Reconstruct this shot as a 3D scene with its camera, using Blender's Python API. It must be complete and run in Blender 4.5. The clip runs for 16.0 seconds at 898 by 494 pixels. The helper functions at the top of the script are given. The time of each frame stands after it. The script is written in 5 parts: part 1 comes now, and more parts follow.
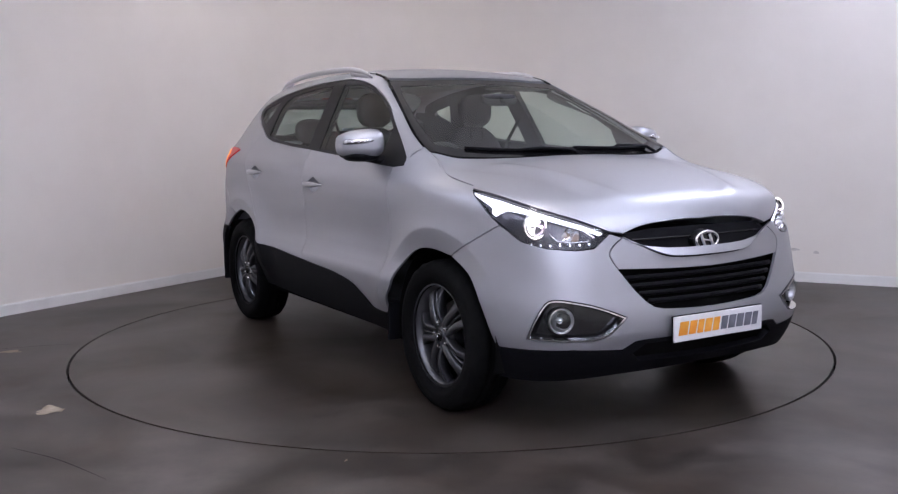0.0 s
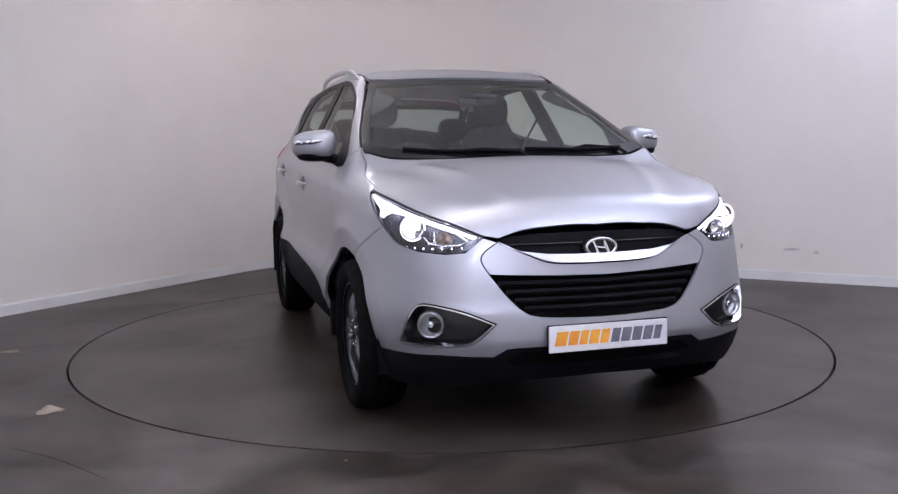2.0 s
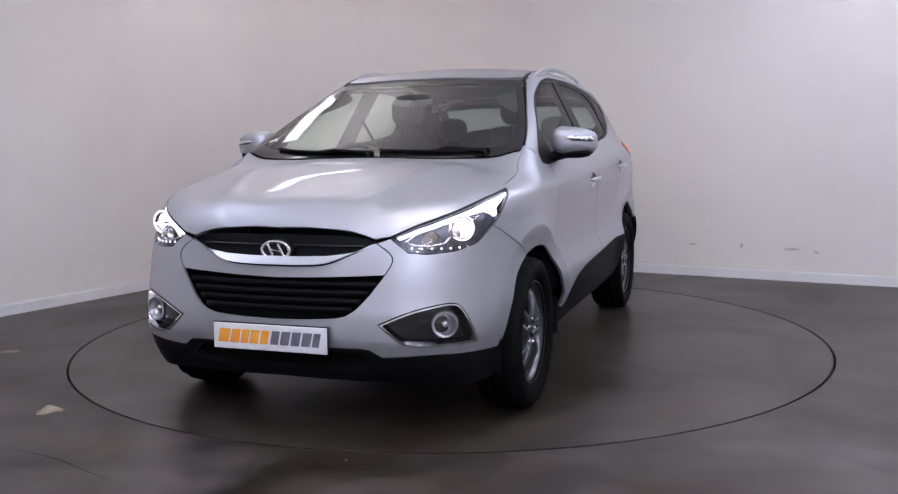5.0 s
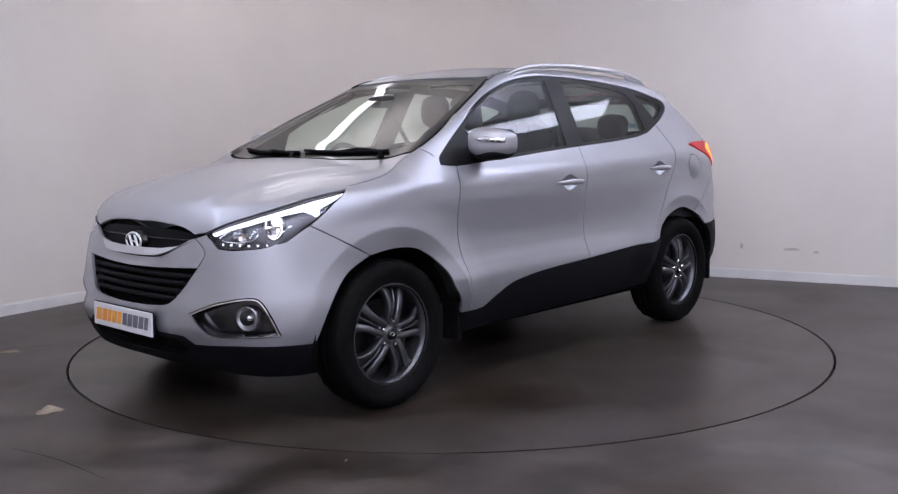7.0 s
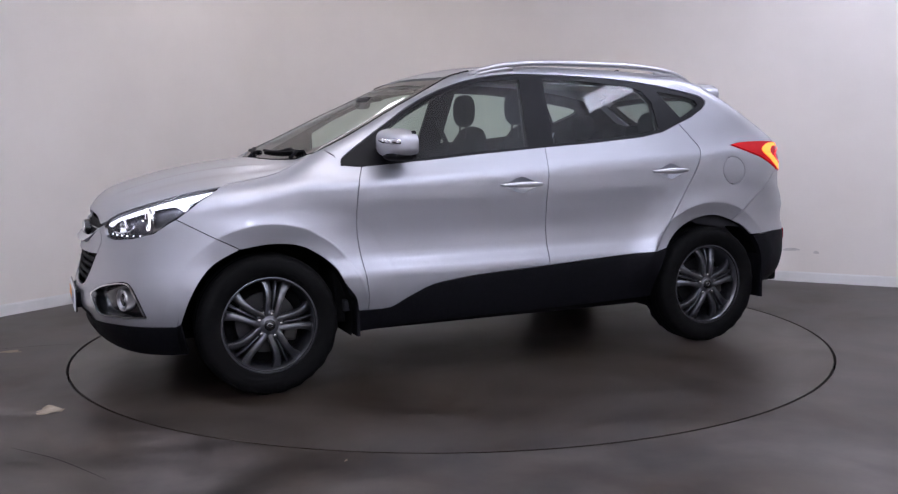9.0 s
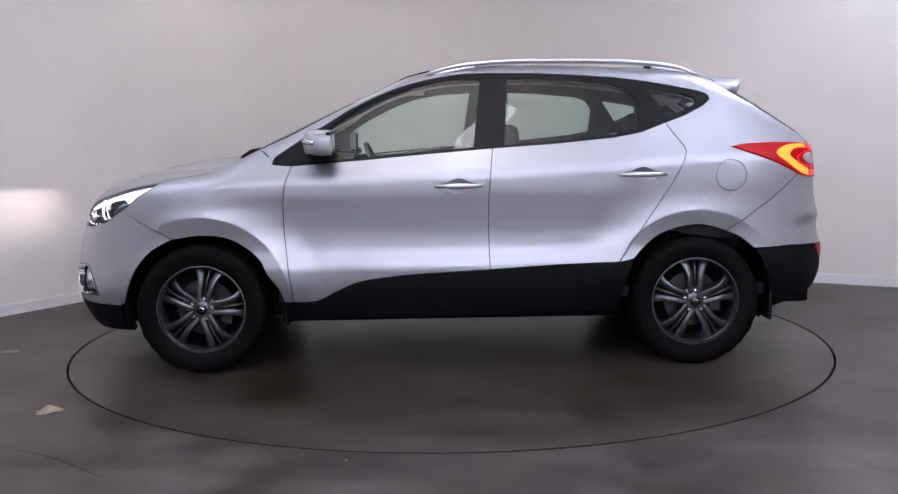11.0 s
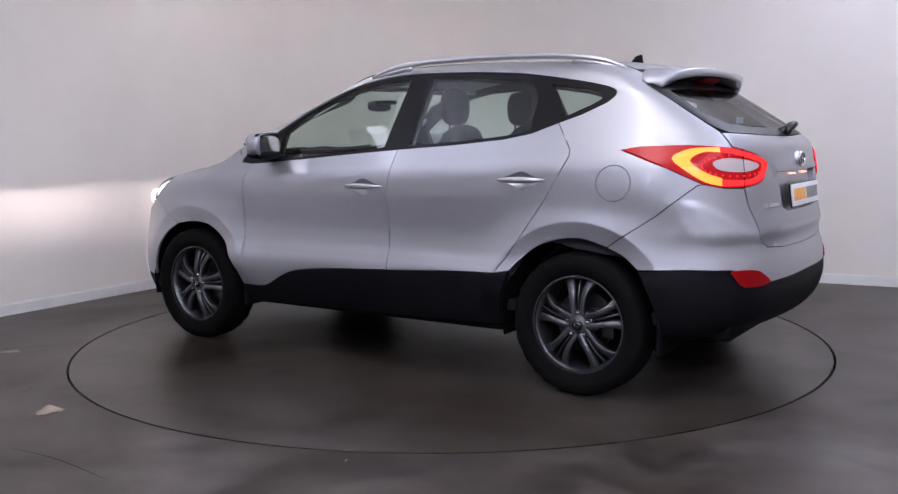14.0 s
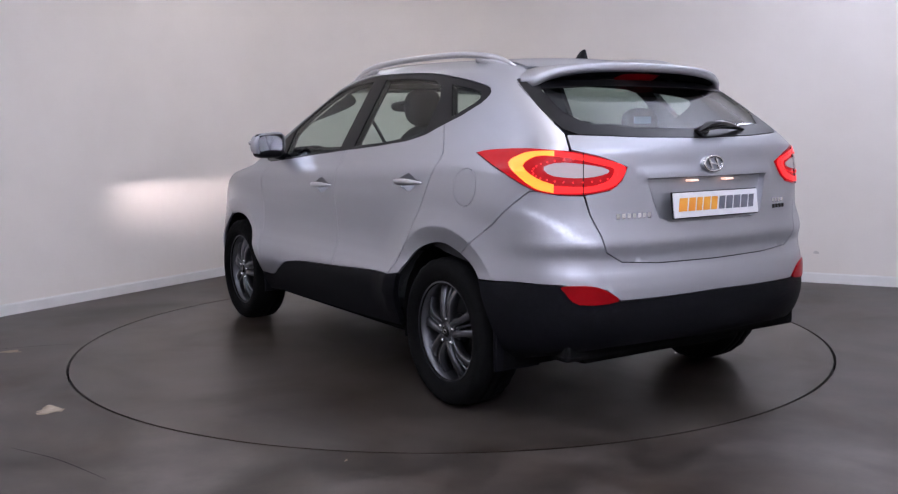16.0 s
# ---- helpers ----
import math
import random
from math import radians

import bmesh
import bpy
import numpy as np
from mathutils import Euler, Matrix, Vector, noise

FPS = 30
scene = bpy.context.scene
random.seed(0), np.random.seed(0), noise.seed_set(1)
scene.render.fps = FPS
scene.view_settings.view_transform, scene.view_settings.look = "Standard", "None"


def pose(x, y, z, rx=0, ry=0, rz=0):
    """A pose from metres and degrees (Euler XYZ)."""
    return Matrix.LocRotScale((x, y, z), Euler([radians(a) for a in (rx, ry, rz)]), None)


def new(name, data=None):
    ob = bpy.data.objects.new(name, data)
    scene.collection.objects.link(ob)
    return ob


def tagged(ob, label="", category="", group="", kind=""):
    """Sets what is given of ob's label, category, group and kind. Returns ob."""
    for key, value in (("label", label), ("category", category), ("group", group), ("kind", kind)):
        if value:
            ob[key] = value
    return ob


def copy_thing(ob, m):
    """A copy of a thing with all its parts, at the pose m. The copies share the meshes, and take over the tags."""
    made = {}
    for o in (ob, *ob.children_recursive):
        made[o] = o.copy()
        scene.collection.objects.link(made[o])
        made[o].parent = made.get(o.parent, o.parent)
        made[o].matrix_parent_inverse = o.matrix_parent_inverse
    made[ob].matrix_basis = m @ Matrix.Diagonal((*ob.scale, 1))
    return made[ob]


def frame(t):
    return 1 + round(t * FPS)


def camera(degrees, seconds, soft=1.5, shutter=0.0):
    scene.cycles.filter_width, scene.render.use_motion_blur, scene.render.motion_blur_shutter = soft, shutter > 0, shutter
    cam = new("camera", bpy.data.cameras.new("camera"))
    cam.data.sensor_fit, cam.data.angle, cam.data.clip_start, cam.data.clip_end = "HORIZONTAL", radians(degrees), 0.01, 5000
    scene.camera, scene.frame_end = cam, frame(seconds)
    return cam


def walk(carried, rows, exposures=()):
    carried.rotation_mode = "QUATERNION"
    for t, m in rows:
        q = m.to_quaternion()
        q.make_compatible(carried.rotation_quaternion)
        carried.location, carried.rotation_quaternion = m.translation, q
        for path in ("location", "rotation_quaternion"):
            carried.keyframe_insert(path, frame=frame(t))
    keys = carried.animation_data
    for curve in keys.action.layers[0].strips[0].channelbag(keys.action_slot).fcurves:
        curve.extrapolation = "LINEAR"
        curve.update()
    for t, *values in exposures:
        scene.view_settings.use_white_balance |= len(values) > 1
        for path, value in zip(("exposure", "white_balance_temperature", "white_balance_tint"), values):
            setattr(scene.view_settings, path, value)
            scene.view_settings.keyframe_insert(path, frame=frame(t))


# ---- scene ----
cam = camera(51.1, 16.0, soft=1.3)
EYE = (0.0, -5.816, 1.238)
CAM_POSE = Matrix(((0.99990465, 0.01340651, 0.00331098, EYE[0]), (0.00172588, 0.11656144, -0.99318198, EYE[1]),
                   (-0.01370104, 0.99309299, 0.11652719, EYE[2]), (0, 0, 0, 1)))
walk(cam, [(0.0, CAM_POSE), (16.0, CAM_POSE)], [(0.0, 0.02, 5880, 21), (16.0, 0.02, 5880, 21)])

# ---- world and light ----
world = bpy.data.worlds.new("world")
scene.world = world
world.use_nodes = True
world.node_tree.nodes["Background"].inputs[0].default_value = (0.55, 0.6, 0.7, 1)
world.node_tree.nodes["Background"].inputs[1].default_value = 0.02


def area_lamp(name, x, y, z, sx, sy, rz, watts, colour, rx=0):
    d = bpy.data.lights.new(name, "AREA")
    d.shape, d.size, d.size_y, d.energy, d.color = "RECTANGLE", sx, sy, watts, colour
    o = new(name, d)
    o.matrix_world = pose(x, y, z, rx, 0, rz)
    return o


# ceiling out of view, set high so the added uplight spreads evenly
CEIL = 3.75
WARM, COOL = (1.0, 0.93, 0.83), (0.86, 0.9, 1.0)
# hanging bars added out of view, placed and powered to suit the light
ADDED_BARS = [(-1.35, 1.9, 59, 1.6, 16, WARM), (2.7, 0.2, 59, 2.4, 52, COOL), (-2.9, -1.6, 59, 2.4, 27, COOL), (2.6, -3.4, 59, 2.4, 66, COOL), (-0.2, -2.6, 59, 2.4, 38, WARM), (-2.4, -5.4, 59, 2.4, 44, COOL), (0.6, -7.0, 59, 2.4, 140, COOL)]
for lx, ly, rz, ln, watts, col in ADDED_BARS:
    area_lamp("lamp_down", lx, ly, CEIL - 0.88, ln, 0.2, rz, watts * (0.45 if ly < -5 else 0.22), col)
    # added uplight: bounces off the unseen ceiling to soften reflections
    area_lamp("added_uplight", lx, ly, CEIL - 0.78, ln, 0.2, rz, watts * 1.3, col, 180)

# ---- materials ----


def material(name, colour, rough=0.5, metal=0.0, emit=None, strength=0.0, coat=0.0, alpha=1.0, spec=0.5):
    m = bpy.data.materials.new(name)
    m.use_nodes = True
    b = m.node_tree.nodes["Principled BSDF"]
    b.inputs["Base Color"].default_value = (*colour, 1)
    b.inputs["Roughness"].default_value = rough
    b.inputs["Metallic"].default_value = metal
    b.inputs["Coat Weight"].default_value = coat
    b.inputs["Coat Roughness"].default_value = 0.04
    b.inputs["Specular IOR Level"].default_value = spec
    if emit:
        b.inputs["Emission Color"].default_value = (*emit, 1)
        b.inputs["Emission Strength"].default_value = strength
    return m


def vary(m, scale, low, high, detail=6, rough=None, bump=0.0, stretch=(1, 1, 1), contrast=(0.3, 0.7), broad=None):
    """Noise between two colours, with a rough range and a bump, in object space."""
    nt = m.node_tree
    n, l = nt.nodes, nt.links
    b = n["Principled BSDF"]
    tc = n.new("ShaderNodeTexCoord")
    mp = n.new("ShaderNodeMapping")
    mp.inputs["Scale"].default_value = stretch
    nz = n.new("ShaderNodeTexNoise")
    nz.inputs["Scale"].default_value, nz.inputs["Detail"].default_value = scale, detail
    nz.inputs["Roughness"].default_value = 0.62
    rp = n.new("ShaderNodeValToRGB")
    rp.color_ramp.elements[0].position, rp.color_ramp.elements[1].position = contrast
    rp.color_ramp.elements[0].color, rp.color_ramp.elements[1].color = (*low, 1), (*high, 1)
    l.new(tc.outputs["Object"], mp.inputs[0])
    l.new(mp.outputs[0], nz.inputs["Vector"])
    l.new(nz.outputs["Fac"], rp.inputs[0])
    l.new(rp.outputs[0], b.inputs["Base Color"])
    if broad:
        n2 = n.new("ShaderNodeTexNoise")
        n2.inputs["Scale"].default_value, n2.inputs["Detail"].default_value = broad[0], 3
        r2 = n.new("ShaderNodeValToRGB")
        r2.color_ramp.elements[0].position, r2.color_ramp.elements[1].position = 0.35, 0.68
        r2.color_ramp.elements[0].color, r2.color_ramp.elements[1].color = (*broad[1], 1), (*broad[2], 1)
        mm = n.new("ShaderNodeMix")
        mm.data_type, mm.blend_type = "RGBA", "MULTIPLY"
        mm.inputs[0].default_value = 1.0
        l.new(tc.outputs["Object"], n2.inputs["Vector"])
        l.new(n2.outputs["Fac"], r2.inputs[0])
        l.new(rp.outputs[0], mm.inputs[6])
        l.new(r2.outputs[0], mm.inputs[7])
        l.new(mm.outputs[2], b.inputs["Base Color"])
        if len(broad) > 3:
            ms = n.new("ShaderNodeMapRange")
            ms.inputs["From Min"].default_value, ms.inputs["From Max"].default_value = 0.32, 0.68
            ms.inputs["To Min"].default_value, ms.inputs["To Max"].default_value = broad[3]
            n2.inputs["Detail"].default_value, n2.inputs["Distortion"].default_value = 9, 0.6
            l.new(n2.outputs["Fac"], ms.inputs[0])
            l.new(ms.outputs[0], b.inputs["Specular IOR Level"])
    if rough:
        mr = n.new("ShaderNodeMapRange")
        mr.inputs["To Min"].default_value, mr.inputs["To Max"].default_value = rough
        l.new(nz.outputs["Fac"], mr.inputs[0])
        l.new(mr.outputs[0], b.inputs["Roughness"])
    if bump:
        nb = n.new("ShaderNodeTexNoise")
        nb.inputs["Scale"].default_value, nb.inputs["Detail"].default_value = scale * 22, 5
        bp = n.new("ShaderNodeBump")
        bp.inputs["Strength"].default_value, bp.inputs["Distance"].default_value = bump, 0.004
        l.new(tc.outputs["Object"], nb.inputs["Vector"])
        l.new(nb.outputs["Fac"], bp.inputs["Height"])
        l.new(bp.outputs[0], b.inputs["Normal"])
    return m


WALL = vary(material("wall_paint", (0.78, 0.76, 0.73), 0.75), 0.9, (0.765, 0.72, 0.665), (0.83, 0.785, 0.73), bump=0.15)
TRIM = vary(material("trim_paint", (0.8, 0.79, 0.77), 0.5), 3.0, (0.72, 0.71, 0.69), (0.82, 0.81, 0.79))
CEILING = material("ceiling_paint", (0.8, 0.8, 0.78), 0.8)
FLOOR = vary(material("floor_paint", (0.17, 0.16, 0.15), 0.4), 3.2, (0.012, 0.0095, 0.0075), (0.085, 0.075, 0.068), detail=9, rough=(0.29, 0.5), contrast=(0.3, 0.72), broad=(1.1, (0.5, 0.4, 0.32), (1.25, 1.22, 1.22), (0.22, 0.45)))
TABLE = vary(material("turntable_paint", (0.17, 0.165, 0.155), 0.4), 2.8, (0.014, 0.011, 0.0085), (0.072, 0.063, 0.055), detail=8, rough=(0.275, 0.42), contrast=(0.25, 0.75), broad=(1.2, (0.55, 0.45, 0.36), (1.15, 1.13, 1.12), (0.22, 0.54)))
BARE = vary(material("bare_concrete", (0.55, 0.48, 0.38), 0.8), 14, (0.24, 0.2, 0.15), (0.4, 0.34, 0.26), bump=0.5)
GAP = material("gap_black", (0.006, 0.006, 0.006), 0.9, spec=0.05)


def flake(m):
    """Fine metallic flake and a faint unevenness in a car paint."""
    nt = m.node_tree
    n, l = nt.nodes, nt.links
    b = n["Principled BSDF"]
    tc = n.new("ShaderNodeTexCoord")
    nz = n.new("ShaderNodeTexNoise")
    nz.inputs["Scale"].default_value, nz.inputs["Detail"].default_value = 420, 2
    mr = n.new("ShaderNodeMapRange")
    mr.inputs["To Min"].default_value, mr.inputs["To Max"].default_value = 0.38, 0.46
    bp = n.new("ShaderNodeBump")
    bp.inputs["Strength"].default_value, bp.inputs["Distance"].default_value = 0.05, 0.001
    l.new(tc.outputs["Object"], nz.inputs["Vector"])
    l.new(nz.outputs["Fac"], mr.inputs[0])
    l.new(mr.outputs[0], b.inputs["Roughness"])
    l.new(nz.outputs["Fac"], bp.inputs["Height"])
    l.new(bp.outputs[0], b.inputs["Normal"])
    return m


def glass(name, tint, gloss=1.0, low=0.045):
    """A thin pane: tinted see-through with a mirror gloss that grows at grazing angles."""
    m = bpy.data.materials.new(name)
    m.use_nodes = True
    n, l = m.node_tree.nodes, m.node_tree.links
    n.remove(n["Principled BSDF"])
    tr = n.new("ShaderNodeBsdfTransparent")
    tr.inputs[0].default_value = (*tint, 1)
    gl = n.new("ShaderNodeBsdfGlossy")
    gl.inputs["Color"].default_value = (gloss, gloss, gloss, 1)
    gl.inputs["Roughness"].default_value = 0.02
    lw = n.new("ShaderNodeLayerWeight")
    pw = n.new("ShaderNodeMath")
    pw.operation, pw.inputs[1].default_value = "POWER", 4.5
    fr = n.new("ShaderNodeMapRange")
    fr.inputs["To Min"].default_value, fr.inputs["To Max"].default_value = low, 0.45
    mx = n.new("ShaderNodeMixShader")
    l.new(lw.outputs["Facing"], pw.inputs[0])
    l.new(pw.outputs[0], fr.inputs[0])
    l.new(fr.outputs[0], mx.inputs[0])
    l.new(tr.outputs[0], mx.inputs[1])
    l.new(gl.outputs[0], mx.inputs[2])
    l.new(mx.outputs[0], n["Material Output"].inputs[0])
    return m


PAINT = flake(material("silver_paint", (0.4, 0.409, 0.442), 0.42, metal=0.72, coat=0.5))
PLASTIC = vary(material("black_plastic", (0.018, 0.018, 0.02), 0.6, spec=0.1), 60, (0.003, 0.003, 0.004), (0.006, 0.006, 0.008), rough=(0.5, 0.65), bump=0.2)
SURROUND = material("pillar_black", (0.007, 0.007, 0.008), 0.4, spec=0.15)
GLOSS_BLACK = material("gloss_black", (0.008, 0.008, 0.009), 0.12)
RUBBER = vary(material("tyre_rubber", (0.014, 0.014, 0.015), 0.8, spec=0.06), 30, (0.003, 0.003, 0.0033), (0.006, 0.006, 0.006), rough=(0.6, 0.85), bump=0.3)
ALLOY = vary(material("grey_alloy", (0.2, 0.205, 0.22), 0.4, metal=0.85, coat=0.1), 12, (0.095, 0.097, 0.106), (0.13, 0.132, 0.142), rough=(0.3, 0.36))
DISC_STEEL = material("disc_steel", (0.07, 0.07, 0.07), 0.45, metal=1.0)
CHROME = material("chrome", (0.75, 0.75, 0.77), 0.1, metal=1.0)
SATIN = material("satin_metal", (0.58, 0.58, 0.61), 0.36, metal=1.0)
SILVER_TRIM = material("silver_trim", (0.52, 0.53, 0.57), 0.3, metal=0.8, coat=0.5)
CABIN = vary(material("dark_fabric", (0.022, 0.022, 0.025), 0.85), 9, (0.016, 0.016, 0.019), (0.024, 0.024, 0.028))
CABIN_GREY = vary(material("grey_headlining", (0.16, 0.16, 0.155), 0.9), 50, (0.3, 0.3, 0.285), (0.38, 0.38, 0.365), bump=0.3)
DASH = vary(material("dash_plastic", (0.03, 0.03, 0.032), 0.6), 70, (0.022, 0.022, 0.024), (0.036, 0.036, 0.04), bump=0.3)
GLASS_FRONT = glass("windscreen_glass", (0.8, 0.88, 0.82), low=0.13)
GLASS_SIDE = glass("window_glass", (0.72, 0.82, 0.77))
GLASS_TAIL = glass("rear_screen_glass", (0.42, 0.48, 0.46), low=0.04)
LENS = glass("lamp_lens", (0.97, 0.98, 1.0))
LENS_DARK = material("lamp_housing", (0.07, 0.07, 0.08), 0.25, metal=0.6)
REFLECTOR = material("lamp_reflector", (0.7, 0.7, 0.72), 0.15, metal=1.0)
AMBER = material("amber_bulb", (0.8, 0.58, 0.42), 0.2, metal=0.6)
RED_LENS = material("red_lens", (0.3, 0.004, 0.006), 0.22, coat=0.15, spec=0.2, emit=(1.0, 0.008, 0.012), strength=0.2)
RED_GLOW = material("red_led", (0.5, 0.01, 0.01), 0.3, spec=0.1, emit=(1.0, 0.03, 0.025), strength=1.1)
ORANGE_GLOW = material("hot_led", (0.6, 0.2, 0.02), 0.2, emit=(1.0, 0.27, 0.02), strength=1.5)
CLEAR_RED = material("reversing_lens", (0.5, 0.42, 0.42), 0.15, coat=0.5)
RED_PLAIN = material("red_reflector", (0.24, 0.002, 0.004), 0.3, spec=0.08)
DRL = material("daytime_led", (0.9, 0.9, 0.95), 0.3, emit=(0.95, 0.95, 1.0), strength=1.9)
LIT_BOWL = material("lit_bowl", (0.9, 0.88, 0.85), 0.3, emit=(1.0, 0.9, 0.8), strength=2.0)
BEAM = material("headlamp_bulb", (1, 1, 1), 0.3, emit=(1.0, 0.84, 0.74), strength=72000.0)
PLATE_LAMP = material("plate_lamp", (1, 0.9, 0.8), 0.3, emit=(1.0, 0.6, 0.4), strength=1.1)
PLATE_WHITE = vary(material("plate_white", (0.72, 0.72, 0.74), 0.35, coat=0.3), 20, (0.68, 0.68, 0.7), (0.76, 0.76, 0.78))
ORANGE_INK = vary(material("orange_ink", (0.8, 0.3, 0.02), 0.4), 9, (0.78, 0.24, 0.015), (0.85, 0.42, 0.05))
GREY_INK = vary(material("grey_ink", (0.12, 0.13, 0.16), 0.4), 9, (0.09, 0.1, 0.12), (0.2, 0.2, 0.24))
FOG_METAL = material("fog_lamp_metal", (0.36, 0.36, 0.37), 0.3, metal=1.0)
MIRROR = material("mirror_glass", (0.85, 0.87, 0.9), 0.02, metal=1.0)
BAR_GLOW = material("bar_glow", (1, 1, 1), 0.5, emit=(0.95, 0.97, 1.0), strength=3.0)
SCUFF = vary(material("wall_scuff", (0.5, 0.46, 0.42), 0.8), 25, (0.44, 0.4, 0.37), (0.66, 0.63, 0.6))
CARD = material("sticker_paper", (0.45, 0.55, 0.7), 0.6)

# ---- the large structure ----


def mesh_object(name, bm, mat, smooth=False):
    me = bpy.data.meshes.new(name)
    bm.to_mesh(me)
    bm.free()
    for f in me.polygons:
        f.use_smooth = smooth
    me.materials.append(mat)
    return new(name, me)


def prism(points, z0, z1):
    bm = bmesh.new()
    lo = [bm.verts.new((x, y, z0)) for x, y in points]
    hi = [bm.verts.new((x, y, z1)) for x, y in points]
    bm.faces.new(lo[::-1])
    bm.faces.new(hi)
    for i in range(len(points)):
        j = (i + 1) % len(points)
        bm.faces.new((lo[i], lo[j], hi[j], hi[i]))
    bmesh.ops.recalc_face_normals(bm, faces=bm.faces)
    return bm


CORNER = Vector((-1.23, 4.18))
ALONG_L, ALONG_R = Vector((-0.515, -0.857)), Vector((0.878, -0.478))
LEFT_END, RIGHT_END = CORNER + ALONG_L * 11.5, CORNER + ALONG_R * 9.5
BACK_END = LEFT_END + RIGHT_END - CORNER
TABLE_R = 2.239
TABLE_AT = Vector((-0.016, 0.011))


def wall(name, a, b, thick=0.15):
    d = (b - a).normalized()
    out = Vector((-d.y, d.x))
    mid = (CORNER + BACK_END) / 2
    if out.dot((a + b) / 2 - mid) < 0:
        out = -out
    pts = [a, b + d * thick, b + d * thick + out * thick, a + out * thick]
    o = mesh_object(name, prism(pts, 0, CEIL), WALL)
    tagged(o, kind="structure")
    s = mesh_object("baseboard", prism([a, b, b - out * 0.014, a - out * 0.014], 0.0, 0.075), TRIM)
    tagged(s, kind="structure")
    top = mesh_object("trim", prism([a, b, b - out * 0.006, a - out * 0.006], 0.075, 0.083), TRIM)
    tagged(top, kind="structure")
    return o


HALF = ALONG_L.angle(ALONG_R) / 2
BEND = 1.5
REACH = BEND / math.tan(HALF)
MIDDLE = CORNER + (ALONG_L + ALONG_R).normalized() * BEND / math.sin(HALF)


def curved_wall(name, depth, back, z0, z1, mat):
    """The two walls in view and the curved corner between them: depth in front of the line, back behind it."""
    a0, a1 = (math.atan2(*(CORNER + d * REACH - MIDDLE).yx) for d in (ALONG_R, ALONG_L))
    n = 40
    line = [(RIGHT_END, Vector((math.cos(a0), math.sin(a0))))]
    for k in range(n + 1):
        o = Vector((math.cos(a0 + (a1 - a0) * k / n), math.sin(a0 + (a1 - a0) * k / n)))
        line.append((MIDDLE + o * BEND, o))
    line.append((LEFT_END, Vector((math.cos(a1), math.sin(a1)))))
    bm = bmesh.new()
    rows = []
    for p, o in line:
        f, r = p - o * depth, p + o * back
        rows.append([bm.verts.new((*f, z0)), bm.verts.new((*f, z1)), bm.verts.new((*f, z1)), bm.verts.new((*r, z1)), bm.verts.new((*r, z1)), bm.verts.new((*r, z0))])
    for a, b in zip(rows[:-1], rows[1:]):
        for k in (0, 2, 4):
            bm.faces.new((a[k], a[k + 1], b[k + 1], b[k]))
    bmesh.ops.recalc_face_normals(bm, faces=bm.faces)
    return tagged(mesh_object(name, bm, mat, True), kind="structure")


curved_wall("wall_north", 0.0, 0.15, 0, CEIL, WALL)
curved_wall("baseboard", 0.014, 0.0, 0, 0.075, TRIM)
curved_wall("trim", 0.006, 0.0, 0.075, 0.083, TRIM)
wall("wall_rear_left", LEFT_END, BACK_END)
wall("wall_rear_right", RIGHT_END, BACK_END)
tagged(mesh_object("ceiling", prism([CORNER, LEFT_END, BACK_END, RIGHT_END], CEIL, CEIL + 0.1), CEILING), kind="structure")


def floor_sheet():
    """The floor with the round hole in which the turntable sits."""
    bm = bmesh.new()
    n = 128
    quad = [CORNER, RIGHT_END, BACK_END, LEFT_END]
    inner, outer = [], []
    for i in range(n):
        a = 2 * math.pi * i / n
        d = Vector((math.cos(a), math.sin(a)))
        inner.append(bm.verts.new((*(TABLE_AT + d * (TABLE_R + 0.014)), 0)))
        best = 99
        for k in range(4):
            p, q = quad[k], quad[(k + 1) % 4]
            e = q - p
            det = d.x * -e.y + e.x * d.y
            if abs(det) > 1e-9:
                s = (p.x * -e.y + e.x * p.y) / det
                u = (d.x * p.y - d.y * p.x) / det
                if s > 0 and -0.0001 <= u <= 1.0001:
                    best = min(best, s)
        outer.append(bm.verts.new((*(d * (best + 0.35)), 0)))
    low = [bm.verts.new((v.co.x, v.co.y, -0.06)) for v in inner]
    for i in range(n):
        j = (i + 1) % n
        bm.faces.new((inner[i], outer[i], outer[j], inner[j]))
        bm.faces.new((low[i], inner[i], inner[j], low[j]))
    bmesh.ops.recalc_face_normals(bm, faces=bm.faces)
    if sum(f.normal.z for f in bm.faces) < 0:
        bmesh.ops.reverse_faces(bm, faces=bm.faces)
    return bm


tagged(mesh_object("floor", floor_sheet(), FLOOR), kind="structure")
tagged(mesh_object("pit", prism([(2.4 * math.cos(k * math.pi / 32), 2.4 * math.sin(k * math.pi / 32)) for k in range(64)], -0.1, -0.055), GAP), kind="structure")
turntable = mesh_object("turntable", prism([(TABLE_R * math.cos(k * math.pi / 80), TABLE_R * math.sin(k * math.pi / 80)) for k in range(160)], -0.05, 0.0), TABLE)
tagged(turntable, "round grey painted steel turntable set flush in the floor", "turntable", kind="structure")

# ---- the shape of the car's body, x ahead, y to its left, z up ----


